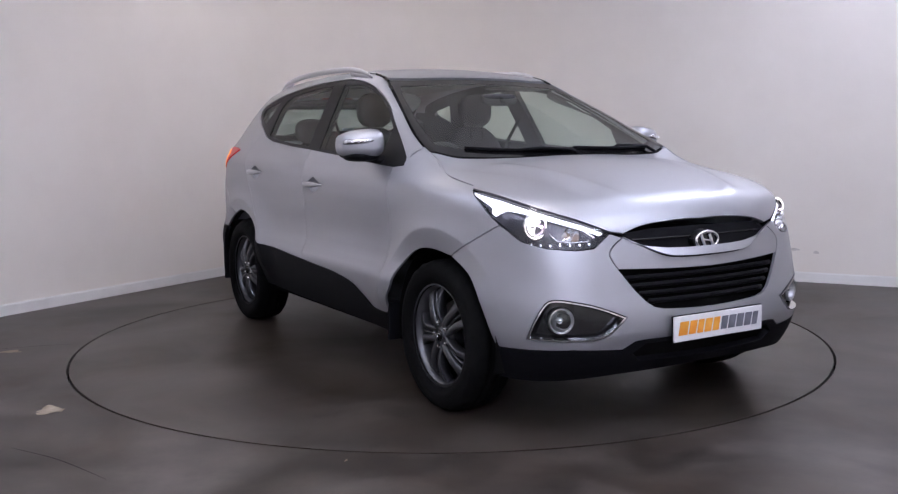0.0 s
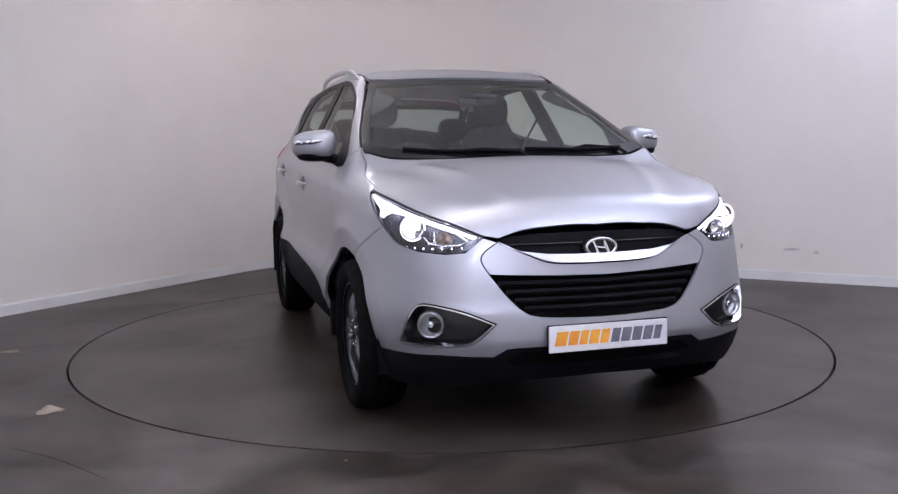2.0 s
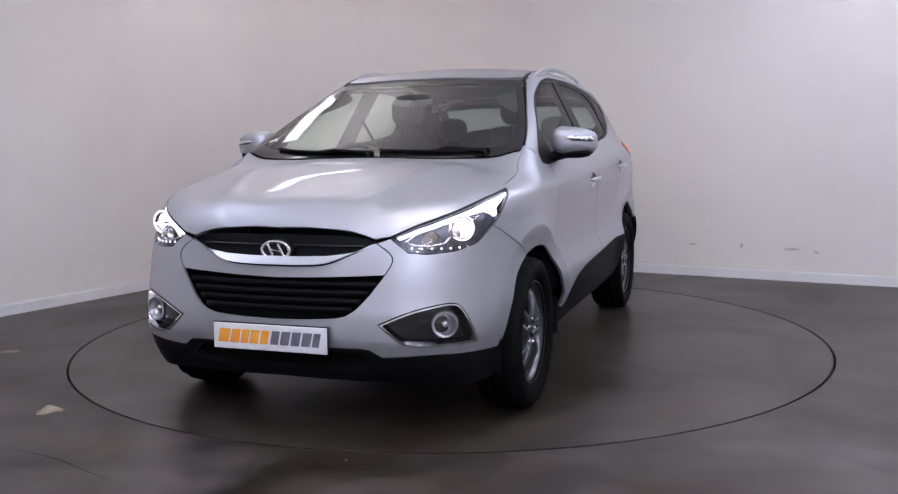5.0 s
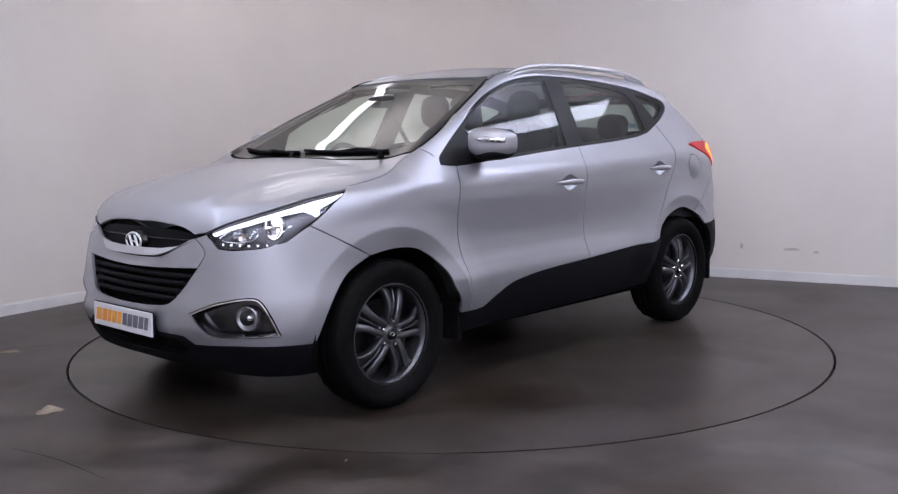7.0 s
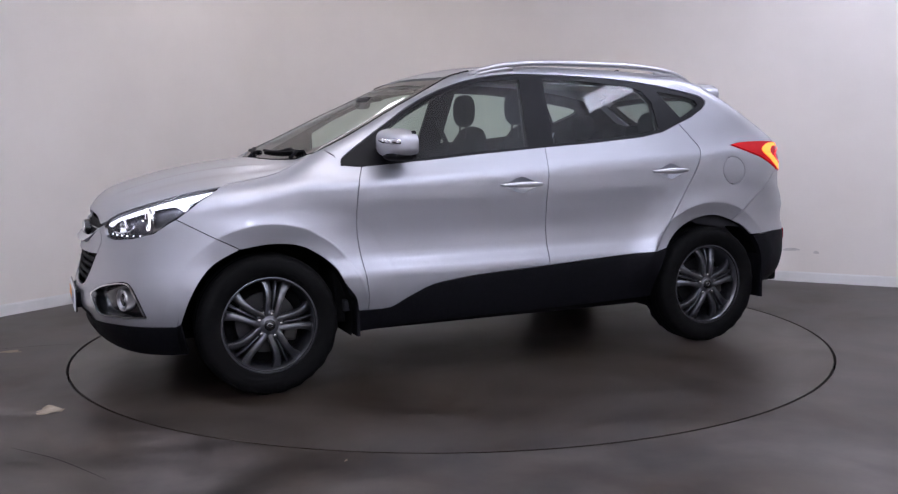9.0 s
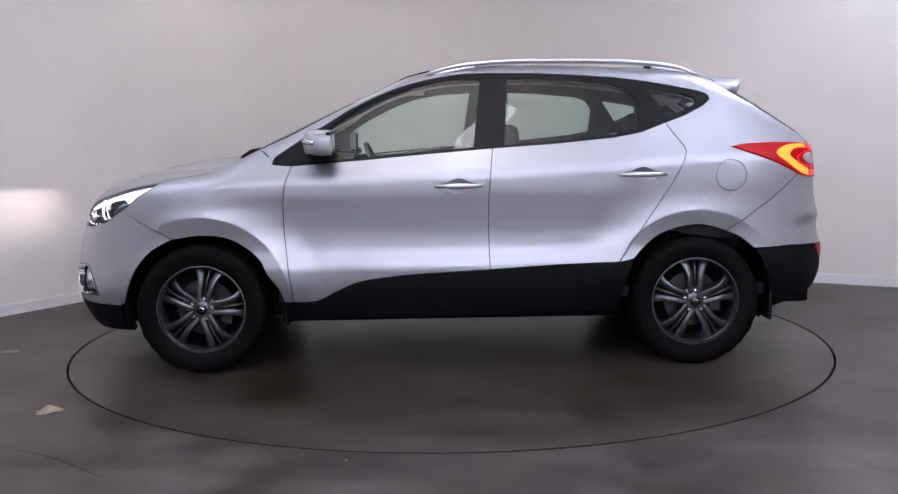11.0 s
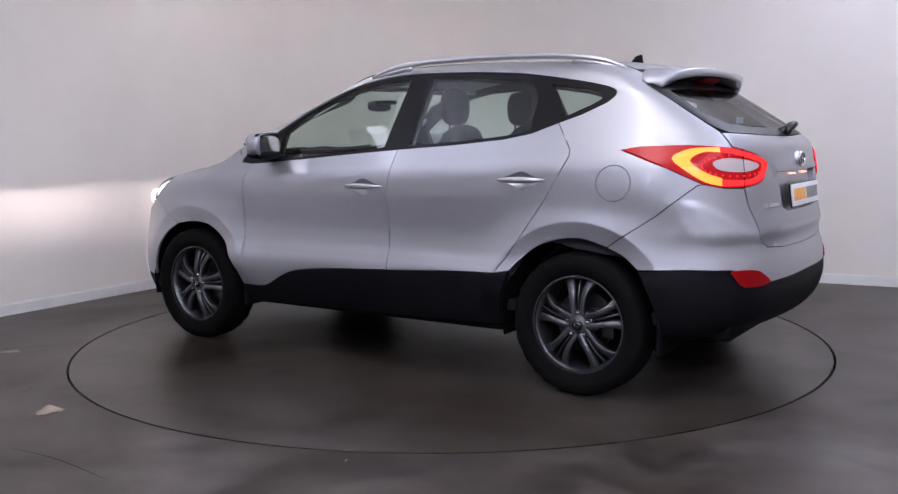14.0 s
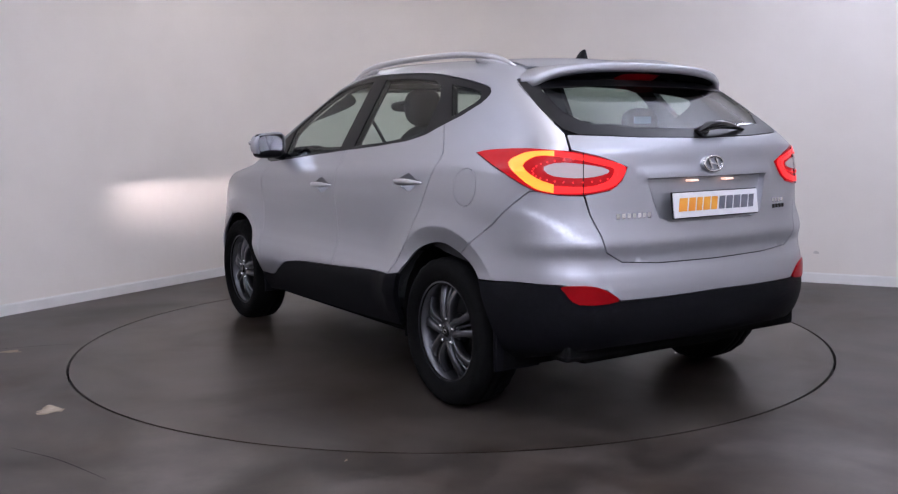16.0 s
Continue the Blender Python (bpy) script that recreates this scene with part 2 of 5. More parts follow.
def curve(xs, ys):
    """A smooth curve through knots (cubic, without overshoot)."""
    x, y = np.array(xs, float), np.array(ys, float)
    h, d = np.diff(x), np.diff(y) / np.diff(x)
    m = np.zeros(len(x))
    m[0], m[-1] = d[0], d[-1]
    for i in range(1, len(x) - 1):
        if d[i - 1] * d[i] > 0:
            w1, w2 = 2 * h[i] + h[i - 1], h[i] + 2 * h[i - 1]
            m[i] = (w1 + w2) / (w1 / d[i - 1] + w2 / d[i])

    q = np.linspace(x[0], x[-1], 3000)
    i = np.clip(np.searchsorted(x, q) - 1, 0, len(x) - 2)
    s = (q - x[i]) / h[i]
    v = ((1 + 2 * s) * (1 - s) ** 2 * y[i] + s * (1 - s) ** 2 * h[i] * m[i]
         + s * s * (3 - 2 * s) * y[i + 1] + s * s * (s - 1) * h[i] * m[i + 1])
    return lambda at: np.interp(at, q, v)


SECTION = curve([0.15, 0.25, 0.30, 0.40, 0.50, 0.55, 0.60, 0.66, 0.74, 0.86, 0.96, 1.02, 1.05, 1.065, 1.11, 1.175, 1.28, 1.38, 1.48, 1.56, 1.70],
                [0.80, 0.845, 0.872, 0.90, 0.917, 0.919, 0.904, 0.884, 0.878, 0.888, 0.8975, 0.8965, 0.891, 0.886, 0.862, 0.828, 0.774, 0.721, 0.667, 0.623, 0.545])
LIFT = curve([-2.2, -1.5, -1.0, -0.3, 0.2, 0.9, 1.6, 2.2], [0.07, 0.06, 0.03, 0.0, -0.02, -0.05, -0.06, -0.06])
PLAN = curve([-2.2, -1.8, -1.5, -1.0, 0.9, 1.2, 1.6, 1.9, 2.2], [0.07, 0.02, 0.008, 0.0, 0.0, 0.0, 0.01, 0.05, 0.12])
TAPER = curve([-2.2, -1.8, -1.45, -1.0, 0.0, 0.6, 0.95, 1.6], [0.12, 0.07, 0.03, 0.004, 0.002, 0.004, 0.012, 0.03])
TOP = curve([-2.3, -1.75, -1.5, -1.3, -1.0, -0.7, -0.4, -0.15, 0.05, 0.2, 0.28, 0.4, 0.6, 0.8, 1.0, 1.17, 1.22, 1.30, 1.44, 1.62, 1.8, 1.9, 2.0, 2.1, 2.2],
            [1.43, 1.55, 1.595, 1.615, 1.635, 1.648, 1.655, 1.652, 1.634, 1.600, 1.567, 1.512, 1.425, 1.332, 1.235, 1.153, 1.142, 1.135, 1.118, 1.085, 1.035, 1.003, 0.966, 0.925, 0.88])
FRONT = curve([0.15, 0.22, 0.30, 0.38, 0.44, 0.52, 0.60, 0.69, 0.785, 0.86, 0.93, 1.1, 1.7],
              [1.95, 2.04, 2.10, 2.135, 2.15, 2.146, 2.13, 2.112, 2.088, 2.066, 2.045, 1.99, 1.8])
REAR = curve([0.15, 0.29, 0.34, 0.41, 0.51, 0.60, 0.655, 0.70, 0.735, 0.79, 0.83, 0.91, 1.0, 1.10, 1.17, 1.21, 1.25, 1.317, 1.42, 1.50, 1.60, 1.70],
             [-1.85, -1.95, -2.08, -2.14, -2.165, -2.163, -2.155, -2.140, -2.136, -2.146, -2.137, -2.122, -2.114, -2.10, -2.085, -2.055, -2.0, -1.90, -1.74, -1.61, -1.44, -1.27])


def smooth_max(a, b, k):
    h = np.maximum(k - np.abs(a - b), 0) / k
    return np.maximum(a, b) + h * h * k / 4


def smooth_step(v, a, b):
    s = np.clip((v - a) / (b - a), 0, 1)
    return s * s * (3 - 2 * s)


def body(x, y, z):
    """Below 0 inside the body, above 0 outside, about in metres."""
    y = np.abs(y)
    up = smooth_step(z, 0.85, 1.1)
    half = SECTION(z - LIFT(x) * up) - PLAN(x) - TAPER(x) * smooth_step(z, 0.95, 1.25)
    for wx in (1.32, -1.32):
        r = np.hypot(x - wx, z - 0.345)
        crest = 0.492
        swell = 0.034 * np.clip((0.68 - r) / (0.68 - crest), 0, 1) ** 1.7 - 0.16 * np.clip(crest - r, 0, 0.12)
        half = half + swell * smooth_step(z, 0.3, 0.5) * smooth_step(z, 1.0, 0.8)
    side = (y - half) * np.where(z > 1.1, 0.87, 1.0)
    slope = (TOP(x + 0.01) - TOP(x - 0.01)) / 0.02
    crown = 0.095 + 0.035 * smooth_step(x, 0.95, 1.25)
    ridge = 0.30 + 0.28 * (2.05 - x)
    swage = (0.008 * np.exp(-((y - ridge) / 0.04) ** 2) - 0.006 * np.exp(-((y - ridge - 0.1) / 0.06) ** 2)) * smooth_step(x, 1.15, 1.35) * smooth_step(x, 2.02, 1.85)
    cove = 0.026 * np.exp(-((x - 1.13) / 0.2) ** 2) * smooth_step(y, 0.62, 0.8)
    top = (z - TOP(x) - swage - cove + crown * y * y) / np.sqrt(1 + slope ** 2)
    front = (x - FRONT(z) + 0.20 * y * y + 0.40 * (y / 0.93) ** 7) / np.sqrt(1 + (0.40 * y + 3.0 * (y / 0.93) ** 6) ** 2)
    rs = (REAR(z + 0.01) - REAR(z - 0.01)) / 0.02
    rear = (REAR(z) - x + 0.13 * y * y + 0.36 * (y / 0.93) ** 7) / np.sqrt(1 + rs ** 2 + (0.26 * y + 2.7 * (y / 0.93) ** 6) ** 2)
    k = 0.05 + 0.05 * smooth_step(x, 0.9, 1.3) + 0.07 * smooth_step(-x, 1.2, 1.6)
    v = smooth_max(side, top, k)
    v = smooth_max(v, front, 0.10)
    v = smooth_max(v, rear, 0.07)
    line = 0.79 + 0.17 * smooth_step(y, 0.6, 0.9)
    shelf = 0.004 * smooth_step(z, line + 0.012, line - 0.035) * smooth_step(z, 0.6, 0.7) - 0.004 * smooth_step(z, line - 0.02, line + 0.03) * smooth_step(z, line + 0.2, line + 0.05)
    return v - shelf * smooth_step(-x, 1.62, 1.85) * smooth_step(y, 0.56, 0.66)


def meet(eye, way, near, far):
    """Where rays from outside first enter the body (arrays of points and ways)."""
    eye, way = np.asarray(eye, float), np.asarray(way, float)
    a = np.full(len(eye), near, float)
    hit = np.full(len(eye), far, float)
    done = np.zeros(len(eye), bool)
    steps = np.linspace(near, far, 56)
    for s0, s1 in zip(steps[:-1], steps[1:]):
        p = eye + way * s1
        now = (body(p[:, 0], p[:, 1], p[:, 2]) <= 0) & ~done
        a[now], hit[now] = s0, s1
        done |= now
    lo, hi = a.copy(), hit.copy()
    for _ in range(18):
        mid = (lo + hi) / 2
        p = eye + way * mid[:, None]
        inside = body(p[:, 0], p[:, 1], p[:, 2]) <= 0
        hi = np.where(inside, mid, hi)
        lo = np.where(inside, lo, mid)
    return eye + way * hi[:, None], done


def normals(p):
    e = 1e-3
    g = np.stack([body(p[:, 0] + e, p[:, 1], p[:, 2]) - body(p[:, 0] - e, p[:, 1], p[:, 2]),
                  body(p[:, 0], p[:, 1] + e, p[:, 2]) - body(p[:, 0], p[:, 1] - e, p[:, 2]),
                  body(p[:, 0], p[:, 1], p[:, 2] + e) - body(p[:, 0], p[:, 1], p[:, 2] - e)], 1)
    return g / np.maximum(np.linalg.norm(g, axis=1, keepdims=True), 1e-9)

# ---- the car: panels cut from the body's shape ----
from mathutils.geometry import delaunay_2d_cdt

car = tagged(new("car"), "silver five-door family SUV with black lower cladding and lit lamps", "car")
DEG = 0.0148  # metres of skin for a degree round the nose or the tail


def part(name, bm, mat, parent, label="", smooth=False, matrix=None):
    o = mesh_object(name, bm, mat, smooth)
    o.parent = parent
    if matrix is not None:
        o.matrix_local = matrix
    if label:
        tagged(o, label)
    return o


def onto(mode, pts, s=1):
    """Points of a side (x, z), top (x, y), nose or tail (degrees, z) drawing, met with the body."""
    q = np.asarray(pts, float)
    n, one = len(q), np.ones(len(q))
    if mode == "side":
        eye, way = np.stack([q[:, 0], 1.3 * s * one, q[:, 1]], 1), np.tile([[0.0, -s, 0.0]], (n, 1))
    elif mode == "top":
        eye, way = np.stack([q[:, 0], s * q[:, 1], 1.95 * one], 1), np.tile([[0.0, 0.0, -1.0]], (n, 1))
    else:
        a = np.radians(q[:, 0]) * s
        e = 1.0 if mode == "front" else -1.0
        way = np.stack([-e * np.cos(a), -np.sin(a), 0 * a], 1)
        eye = np.stack([1.25 * e + 1.35 * e * np.cos(a), 1.35 * np.sin(a), q[:, 1]], 1)
    p, ok = meet(eye, way, 0.0, 1.34)
    return p, ok


def to_side(mode, pts):
    """The side drawing (x, z) of points given in another drawing."""
    p, _ = onto(mode, pts)
    return [(float(a[0]), float(a[2])) for a in p]


def to_nose(mode, pts, e=1):
    """The nose (e 1) or tail (e -1) drawing of points given in another drawing."""
    p, _ = onto(mode, pts)
    return [(math.degrees(math.atan2(a[1], e * a[0] - 1.25)), float(a[2])) for a in p]


def rounded(pts, n=5):
    """A closed outline smoothed between its points; a third number marks a sharp corner."""
    out, m = [], len(pts)
    for i in range(m):
        p0, p1, p2, p3 = (pts[(i + k) % m] for k in (-1, 0, 1, 2))
        if len(p1) > 2:
            p0 = p1
        if len(p2) > 2:
            p3 = p2
        for k in range(n):
            t = k / n
            out.append(tuple(0.5 * (2 * p1[c] + (p2[c] - p0[c]) * t + (2 * p0[c] - 5 * p1[c] + 4 * p2[c] - p3[c]) * t * t
                                    + (3 * p1[c] - p0[c] - 3 * p2[c] + p3[c]) * t ** 3) for c in (0, 1)))
    return out


def eased(pts, n=4):
    """An open line smoothed between its points."""
    q = [pts[0]] + list(pts) + [pts[-1]]
    out = []
    for i in range(1, len(q) - 2):
        p0, p1, p2, p3 = q[i - 1:i + 3]
        for k in range(n):
            t = k / n
            out.append(tuple(0.5 * (2 * p1[c] + (p2[c] - p0[c]) * t + (2 * p0[c] - 5 * p1[c] + 4 * p2[c] - p3[c]) * t * t
                                    + (3 * p1[c] - p0[c] - 3 * p2[c] + p3[c]) * t ** 3) for c in (0, 1)))
    return out + [tuple(pts[-1][:2])]


def both(half):
    """A closed outline from a half one that starts and ends on the middle line."""
    back = [(-p[0], *p[1:]) for p in reversed(half) if abs(p[0]) > 1e-6]
    return list(half) + back


def both_y(half):
    back = [(p[0], -p[1], *p[2:]) for p in reversed(half) if abs(p[1]) > 1e-6]
    return list(half) + back


def inside(poly, pts):
    """Which of the points lie in the outline."""
    q = np.asarray(pts, float).reshape(-1, 2)
    c = np.zeros(len(q), bool)
    for i in range(len(poly)):
        (x1, y1), (x2, y2) = poly[i - 1], poly[i]
        if y1 != y2:
            c ^= ((y1 > q[:, 1]) != (y2 > q[:, 1])) & (q[:, 0] < (x2 - x1) * (q[:, 1] - y1) / (y2 - y1) + x1)
    return c


def spaced(poly, step):
    out = []
    for i in range(len(poly)):
        a, b = poly[i], poly[(i + 1) % len(poly)]
        k = max(1, int(math.hypot(b[0] - a[0], b[1] - a[1]) / step))
        out += [(a[0] + (b[0] - a[0]) * j / k, a[1] + (b[1] - a[1]) * j / k) for j in range(k)]
    return out


def inset(poly, d):
    """The outline drawn in by d metres (out, where d is below 0)."""
    area = sum(poly[i - 1][0] * poly[i][1] - poly[i][0] * poly[i - 1][1] for i in range(len(poly)))
    s = 1 if area > 0 else -1
    out = []
    for i in range(len(poly)):
        a, b, c = poly[i - 1], poly[i], poly[(i + 1) % len(poly)]
        e1, e2 = Vector((b[0] - a[0], b[1] - a[1])), Vector((c[0] - b[0], c[1] - b[1]))
        if e1.length < 1e-6 or e2.length < 1e-6:
            continue
        e1.normalize(), e2.normalize()
        n = Vector((-e1.y - e2.y, e1.x + e2.x)) * s
        if n.length < 0.2:
            n = Vector((-e1.y, e1.x)) * s
        n.normalize()
        k = max(0.5, n.dot(Vector((-e1.y, e1.x)) * s))
        out.append((b[0] + n.x * d / k, b[1] + n.y * d / k))
    return out


CRESTS = {}


def crest_points(mode):
    """Points along both sides of the wheel-arch crest, in the drawing of that mode."""
    if mode not in CRESTS:
        side = [(wx + r * math.cos(a), 0.345 + r * math.sin(a)) for wx in (1.32, -1.32) for r in (0.486, 0.492, 0.498) for a in np.linspace(0.0, math.pi, 130)]
        if mode == "front":
            CRESTS[mode] = to_nose("side", [p for p in side if p[0] > 1.4])
        elif mode == "rear":
            CRESTS[mode] = to_nose("side", [p for p in side if p[0] < -1.4], -1)
        else:
            CRESTS[mode] = side if mode == "side" else []
        if mode != "side":
            CRESTS[mode] = CRESTS[mode] + [(-a, z) for a, z in CRESTS[mode]]
    return CRESTS[mode]


def patch(name, mode, outline, mat, parent, s=1, off=0.0, deep=0.014, holes=(), gap=0.0022, step=0.035, dent=None, label="", smooth=True):
    """A panel: the part of the body inside an outline, moved off along the normal, with folded-in edges."""
    sc = DEG if mode in ("front", "rear") else 1.0

    def metric(poly):
        return [(p[0] * sc, p[1]) for p in poly]
    rim = spaced(inset(metric(outline), gap), 0.02)
    rings = [rim] + [spaced(inset(metric(h), -gap), 0.015) for h in holes]
    pts, edges = [], []
    for r in rings:
        b = len(pts)
        pts += r
        edges += [(b + i, b + (i + 1) % len(r)) for i in range(len(r))]
    nb = len(pts)
    xs, ys = [p[0] for p in rim], [p[1] for p in rim]
    tight = [inset(rim, step * 0.3)] + [inset(r, -step * 0.3) for r in rings[1:]]
    nx, ny = int((max(xs) - min(xs)) / step) + 2, int((max(ys) - min(ys)) / step) + 2
    cells = [(min(xs) + (i + 0.5 * (j % 2)) * step, min(ys) + j * step * 0.9) for i in range(nx) for j in range(ny)]
    ridge = metric(crest_points(mode)) if mat is PAINT else []
    if ridge:
        far = np.array(ridge)
        cells = [c for c in cells if np.min(np.hypot(far[:, 0] - c[0], far[:, 1] - c[1])) > 0.009] + ridge
    keep = inside(tight[0], cells)
    for h in tight[1:]:
        keep &= ~inside(h, cells)
    pts += [c for c, k in zip(cells, keep) if k]
    v2, _, faces, orig, _, _ = delaunay_2d_cdt([Vector(p) for p in pts], edges, [], 0, 1e-6)
    flat = np.array([(v.x / sc, v.y) for v in v2])
    P, ok = onto(mode, flat, s)
    N = normals(P)
    lift = np.full(len(P), off)
    if dent:
        lift = lift + np.array([dent(*f) for f in flat])
    Q = P + N * lift[:, None]
    tris = []
    mids = [(sum(v2[i].x for i in f) / 3, sum(v2[i].y for i in f) / 3) for f in faces]
    keep = inside(rim, mids)
    for h in rings[1:]:
        keep &= ~inside(h, mids)
    for f, good in zip(faces, keep):
        if good and all(ok[i] for i in f):
            a, b, d = (Vector(Q[i]) for i in f)
            n = Vector(N[f[0]])
            tris.append(tuple(f) if (b - a).cross(d - a).dot(n) > 0 else tuple(reversed(f)))
    count = {}
    for t in tris:
        for k in range(3):
            e = (t[k], t[(k + 1) % 3])
            count[e] = 1
    border = [e for e in count if (e[1], e[0]) not in count]
    verts, custom, polys = [tuple(q) for q in Q], [tuple(n) for n in N], list(tris)
    if dent:
        custom = [(0.0, 0.0, 0.0)] * len(custom)
    if deep:
        lo, hi = {}, {}
        for e in border:
            for i in e:
                if i not in lo:
                    hi[i] = len(verts)
                    verts.append(tuple(Q[i]))
                    lo[i] = len(verts)
                    verts.append(tuple(Q[i] - N[i] * deep))
                    custom += [(0.0, 0.0, 0.0)] * 2
        polys += [(hi[a], lo[a], lo[b], hi[b]) for a, b in border]
    me = bpy.data.meshes.new(name)
    me.from_pydata(verts, [], polys)
    me.materials.append(mat)
    for f in me.polygons:
        f.use_smooth = True
    if smooth:
        me.normals_split_custom_set_from_vertices(custom)
    me.update()
    o = new(name, me)
    o.parent = parent
    if label:
        tagged(o, label)
    return o


def sweep(path, radius, n=8, flat=1.0, up=(0, 0, 1), taper=None):
    """A tube along a path; flat squeezes it across, taper scales it along."""
    bm = bmesh.new()
    rings = []
    for i, p in enumerate(path):
        p = Vector(p)
        d = (Vector(path[min(i + 1, len(path) - 1)]) - Vector(path[max(i - 1, 0)])).normalized()
        side = d.cross(Vector(up)).normalized()
        top = side.cross(d).normalized()
        r = radius * (taper[i] if taper else 1)
        rings.append([bm.verts.new(p + side * r * flat * math.cos(2 * math.pi * k / n) + top * r * math.sin(2 * math.pi * k / n)) for k in range(n)])
    for a, b in zip(rings[:-1], rings[1:]):
        for k in range(n):
            bm.faces.new((a[k], a[(k + 1) % n], b[(k + 1) % n], b[k]))
    bm.faces.new(rings[0][::-1])
    bm.faces.new(rings[-1])
    bmesh.ops.recalc_face_normals(bm, faces=bm.faces)
    return bm


def block(x0, x1, y0, y1, z0, z1, bevel=0.01, segments=2):
    bm = bmesh.new()
    bmesh.ops.create_cube(bm, size=1)
    for v in bm.verts:
        v.co = (x0 + (v.co.x + 0.5) * (x1 - x0), y0 + (v.co.y + 0.5) * (y1 - y0), z0 + (v.co.z + 0.5) * (z1 - z0))
    if bevel:
        bmesh.ops.bevel(bm, geom=bm.edges[:], offset=bevel, segments=segments, affect="EDGES", profile=0.6)
    return bm


def lathe(profile, n=48):
    """A body of revolution round the y axis from (radius, y) pairs."""
    bm = bmesh.new()
    rings = []
    for r, y in profile:
        rings.append([bm.verts.new((r * math.cos(2 * math.pi * k / n), y, r * math.sin(2 * math.pi * k / n))) for k in range(n)])
    for a, b in zip(rings[:-1], rings[1:]):
        for k in range(n):
            bm.faces.new((a[k], a[(k + 1) % n], b[(k + 1) % n], b[k]))
    bmesh.ops.recalc_face_normals(bm, faces=bm.faces)
    return bm


# outlines shared by neighbouring panels
ARCH_F = [(1.732, 0.379), (1.699, 0.479), (1.649, 0.576), (1.578, 0.655), (1.475, 0.712)]
ARCH_F2 = [(1.440, 0.722), (1.311, 0.738), (1.185, 0.728), (1.092, 0.687), (0.998, 0.611), (0.953, 0.528), (0.898, 0.454), (0.875, 0.379)]
ARCH_R = [(-0.977, 0.585), (-1.028, 0.64), (-1.116, 0.708), (-1.233, 0.748), (-1.35, 0.757), (-1.467, 0.725)]
ARCH_R2 = [(-1.482, 0.718), (-1.555, 0.686), (-1.628, 0.628)]
SILL = [(0.827, 0.379), (0.704, 0.381), (0.607, 0.428), (0.48, 0.482), (0.33, 0.505), (0.171, 0.519), (-0.216, 0.537)]
SILL2 = [(-0.216, 0.537), (-0.585, 0.558), (-0.897, 0.571)]
DOOR_F = [(0.82, 1.096), (0.851, 1.019), (0.867, 0.913), (0.868, 0.76), (0.847, 0.577), (0.83, 0.451), (0.827, 0.379)]
DOOR_M = [(-0.239, 1.175), (-0.225, 1.053), (-0.212, 0.904), (-0.211, 0.753), (-0.216, 0.537)]
DOOR_R = [(-1.169, 1.298), (-1.242, 1.197), (-1.265, 1.153), (-1.25, 1.1), (-1.176, 0.969), (-1.031, 0.757), (-0.897, 0.571)]
WIN_TOP = [(0.925, 1.105), (0.918, 1.135), (0.878, 1.166), (0.746, 1.252), (0.626, 1.325), (0.51, 1.396), (0.357, 1.469), (0.193, 1.526), (0.035, 1.56),
           (-0.124, 1.578), (-0.314, 1.58), (-0.596, 1.572), (-0.903, 1.549), (-1.145, 1.514), (-1.325, 1.479), (-1.405, 1.457), (-1.43, 1.427), (-1.393, 1.39)]
WIN_LOW = [(-1.283, 1.337), (-1.169, 1.298), (-1.038, 1.25), (-0.888, 1.223), (-0.589, 1.197), (-0.239, 1.173), (0.169, 1.146), (0.477, 1.12), (0.82, 1.097)]
HOOD_SIDE = [(1.511, 0.797), (1.437, 0.797), (1.33, 0.797), (1.27, 0.792), (1.215, 0.778), (1.17, 0.76), (1.12, 0.748)]
COWL = [(1.05, 0.752), (1.10, 0.64), (1.145, 0.5), (1.195, 0.32), (1.22, 0.15), (1.228, 0.0)]
GLASS_EDGE = [(1.0, 0.751), (0.865, 0.727), (0.754, 0.70), (0.607, 0.658), (0.42, 0.602), (0.25, 0.552)]
ROOF_EDGE = [(0.19, 0.545), (0.0, 0.548), (-0.4, 0.548), (-0.8, 0.542), (-1.2, 0.525), (-1.46, 0.505)]
LAMP_LOW = [(57.7, 0.855), (53.6, 0.809), (47.1, 0.784), (40.1, 0.775), (35.8, 0.782)]
LAMP_BACK = [(62.4, 0.905), (66.5, 0.959)]
NOSE = [(28.3, 0.82), (31.2, 0.785), (32.0, 0.748), (29.9, 0.695)]
MOUTH = [(25.95, 0.615), (20.3, 0.537), (11.0, 0.519), (0.0, 0.515)]
CLAD_F = [(0.0, 0.405), (15.5, 0.403), (23.0, 0.402), (25.6, 0.398), (28.9, 0.366), (40.7, 0.374), (52.0, 0.368), (59.0, 0.366)]
TAIL_TOP = [(72.4, 1.167, 1), (66.6, 1.181), (54.0, 1.186), (43.2, 1.173)]
TAIL_IN = [(35.4, 1.145), (29.1, 1.105, 1), (31.0, 1.046), (33.7, 1.012), (39.8, 0.995)]
TAIL_LOW = [(45.8, 0.996), (51.3, 1.014), (59.9, 1.086), (67.5, 1.138)]
GATE = [(0.0, 0.7), (20.6, 0.704), (31.0, 0.718), (34.8, 0.759), (36.1, 0.829), (38.7, 0.916), (39.8, 0.995)]
PANE_R = [(0.0, 1.22), (24.0, 1.226), (41.3, 1.239), (45.5, 1.263), (53.7, 1.363), (65.1, 1.475)]
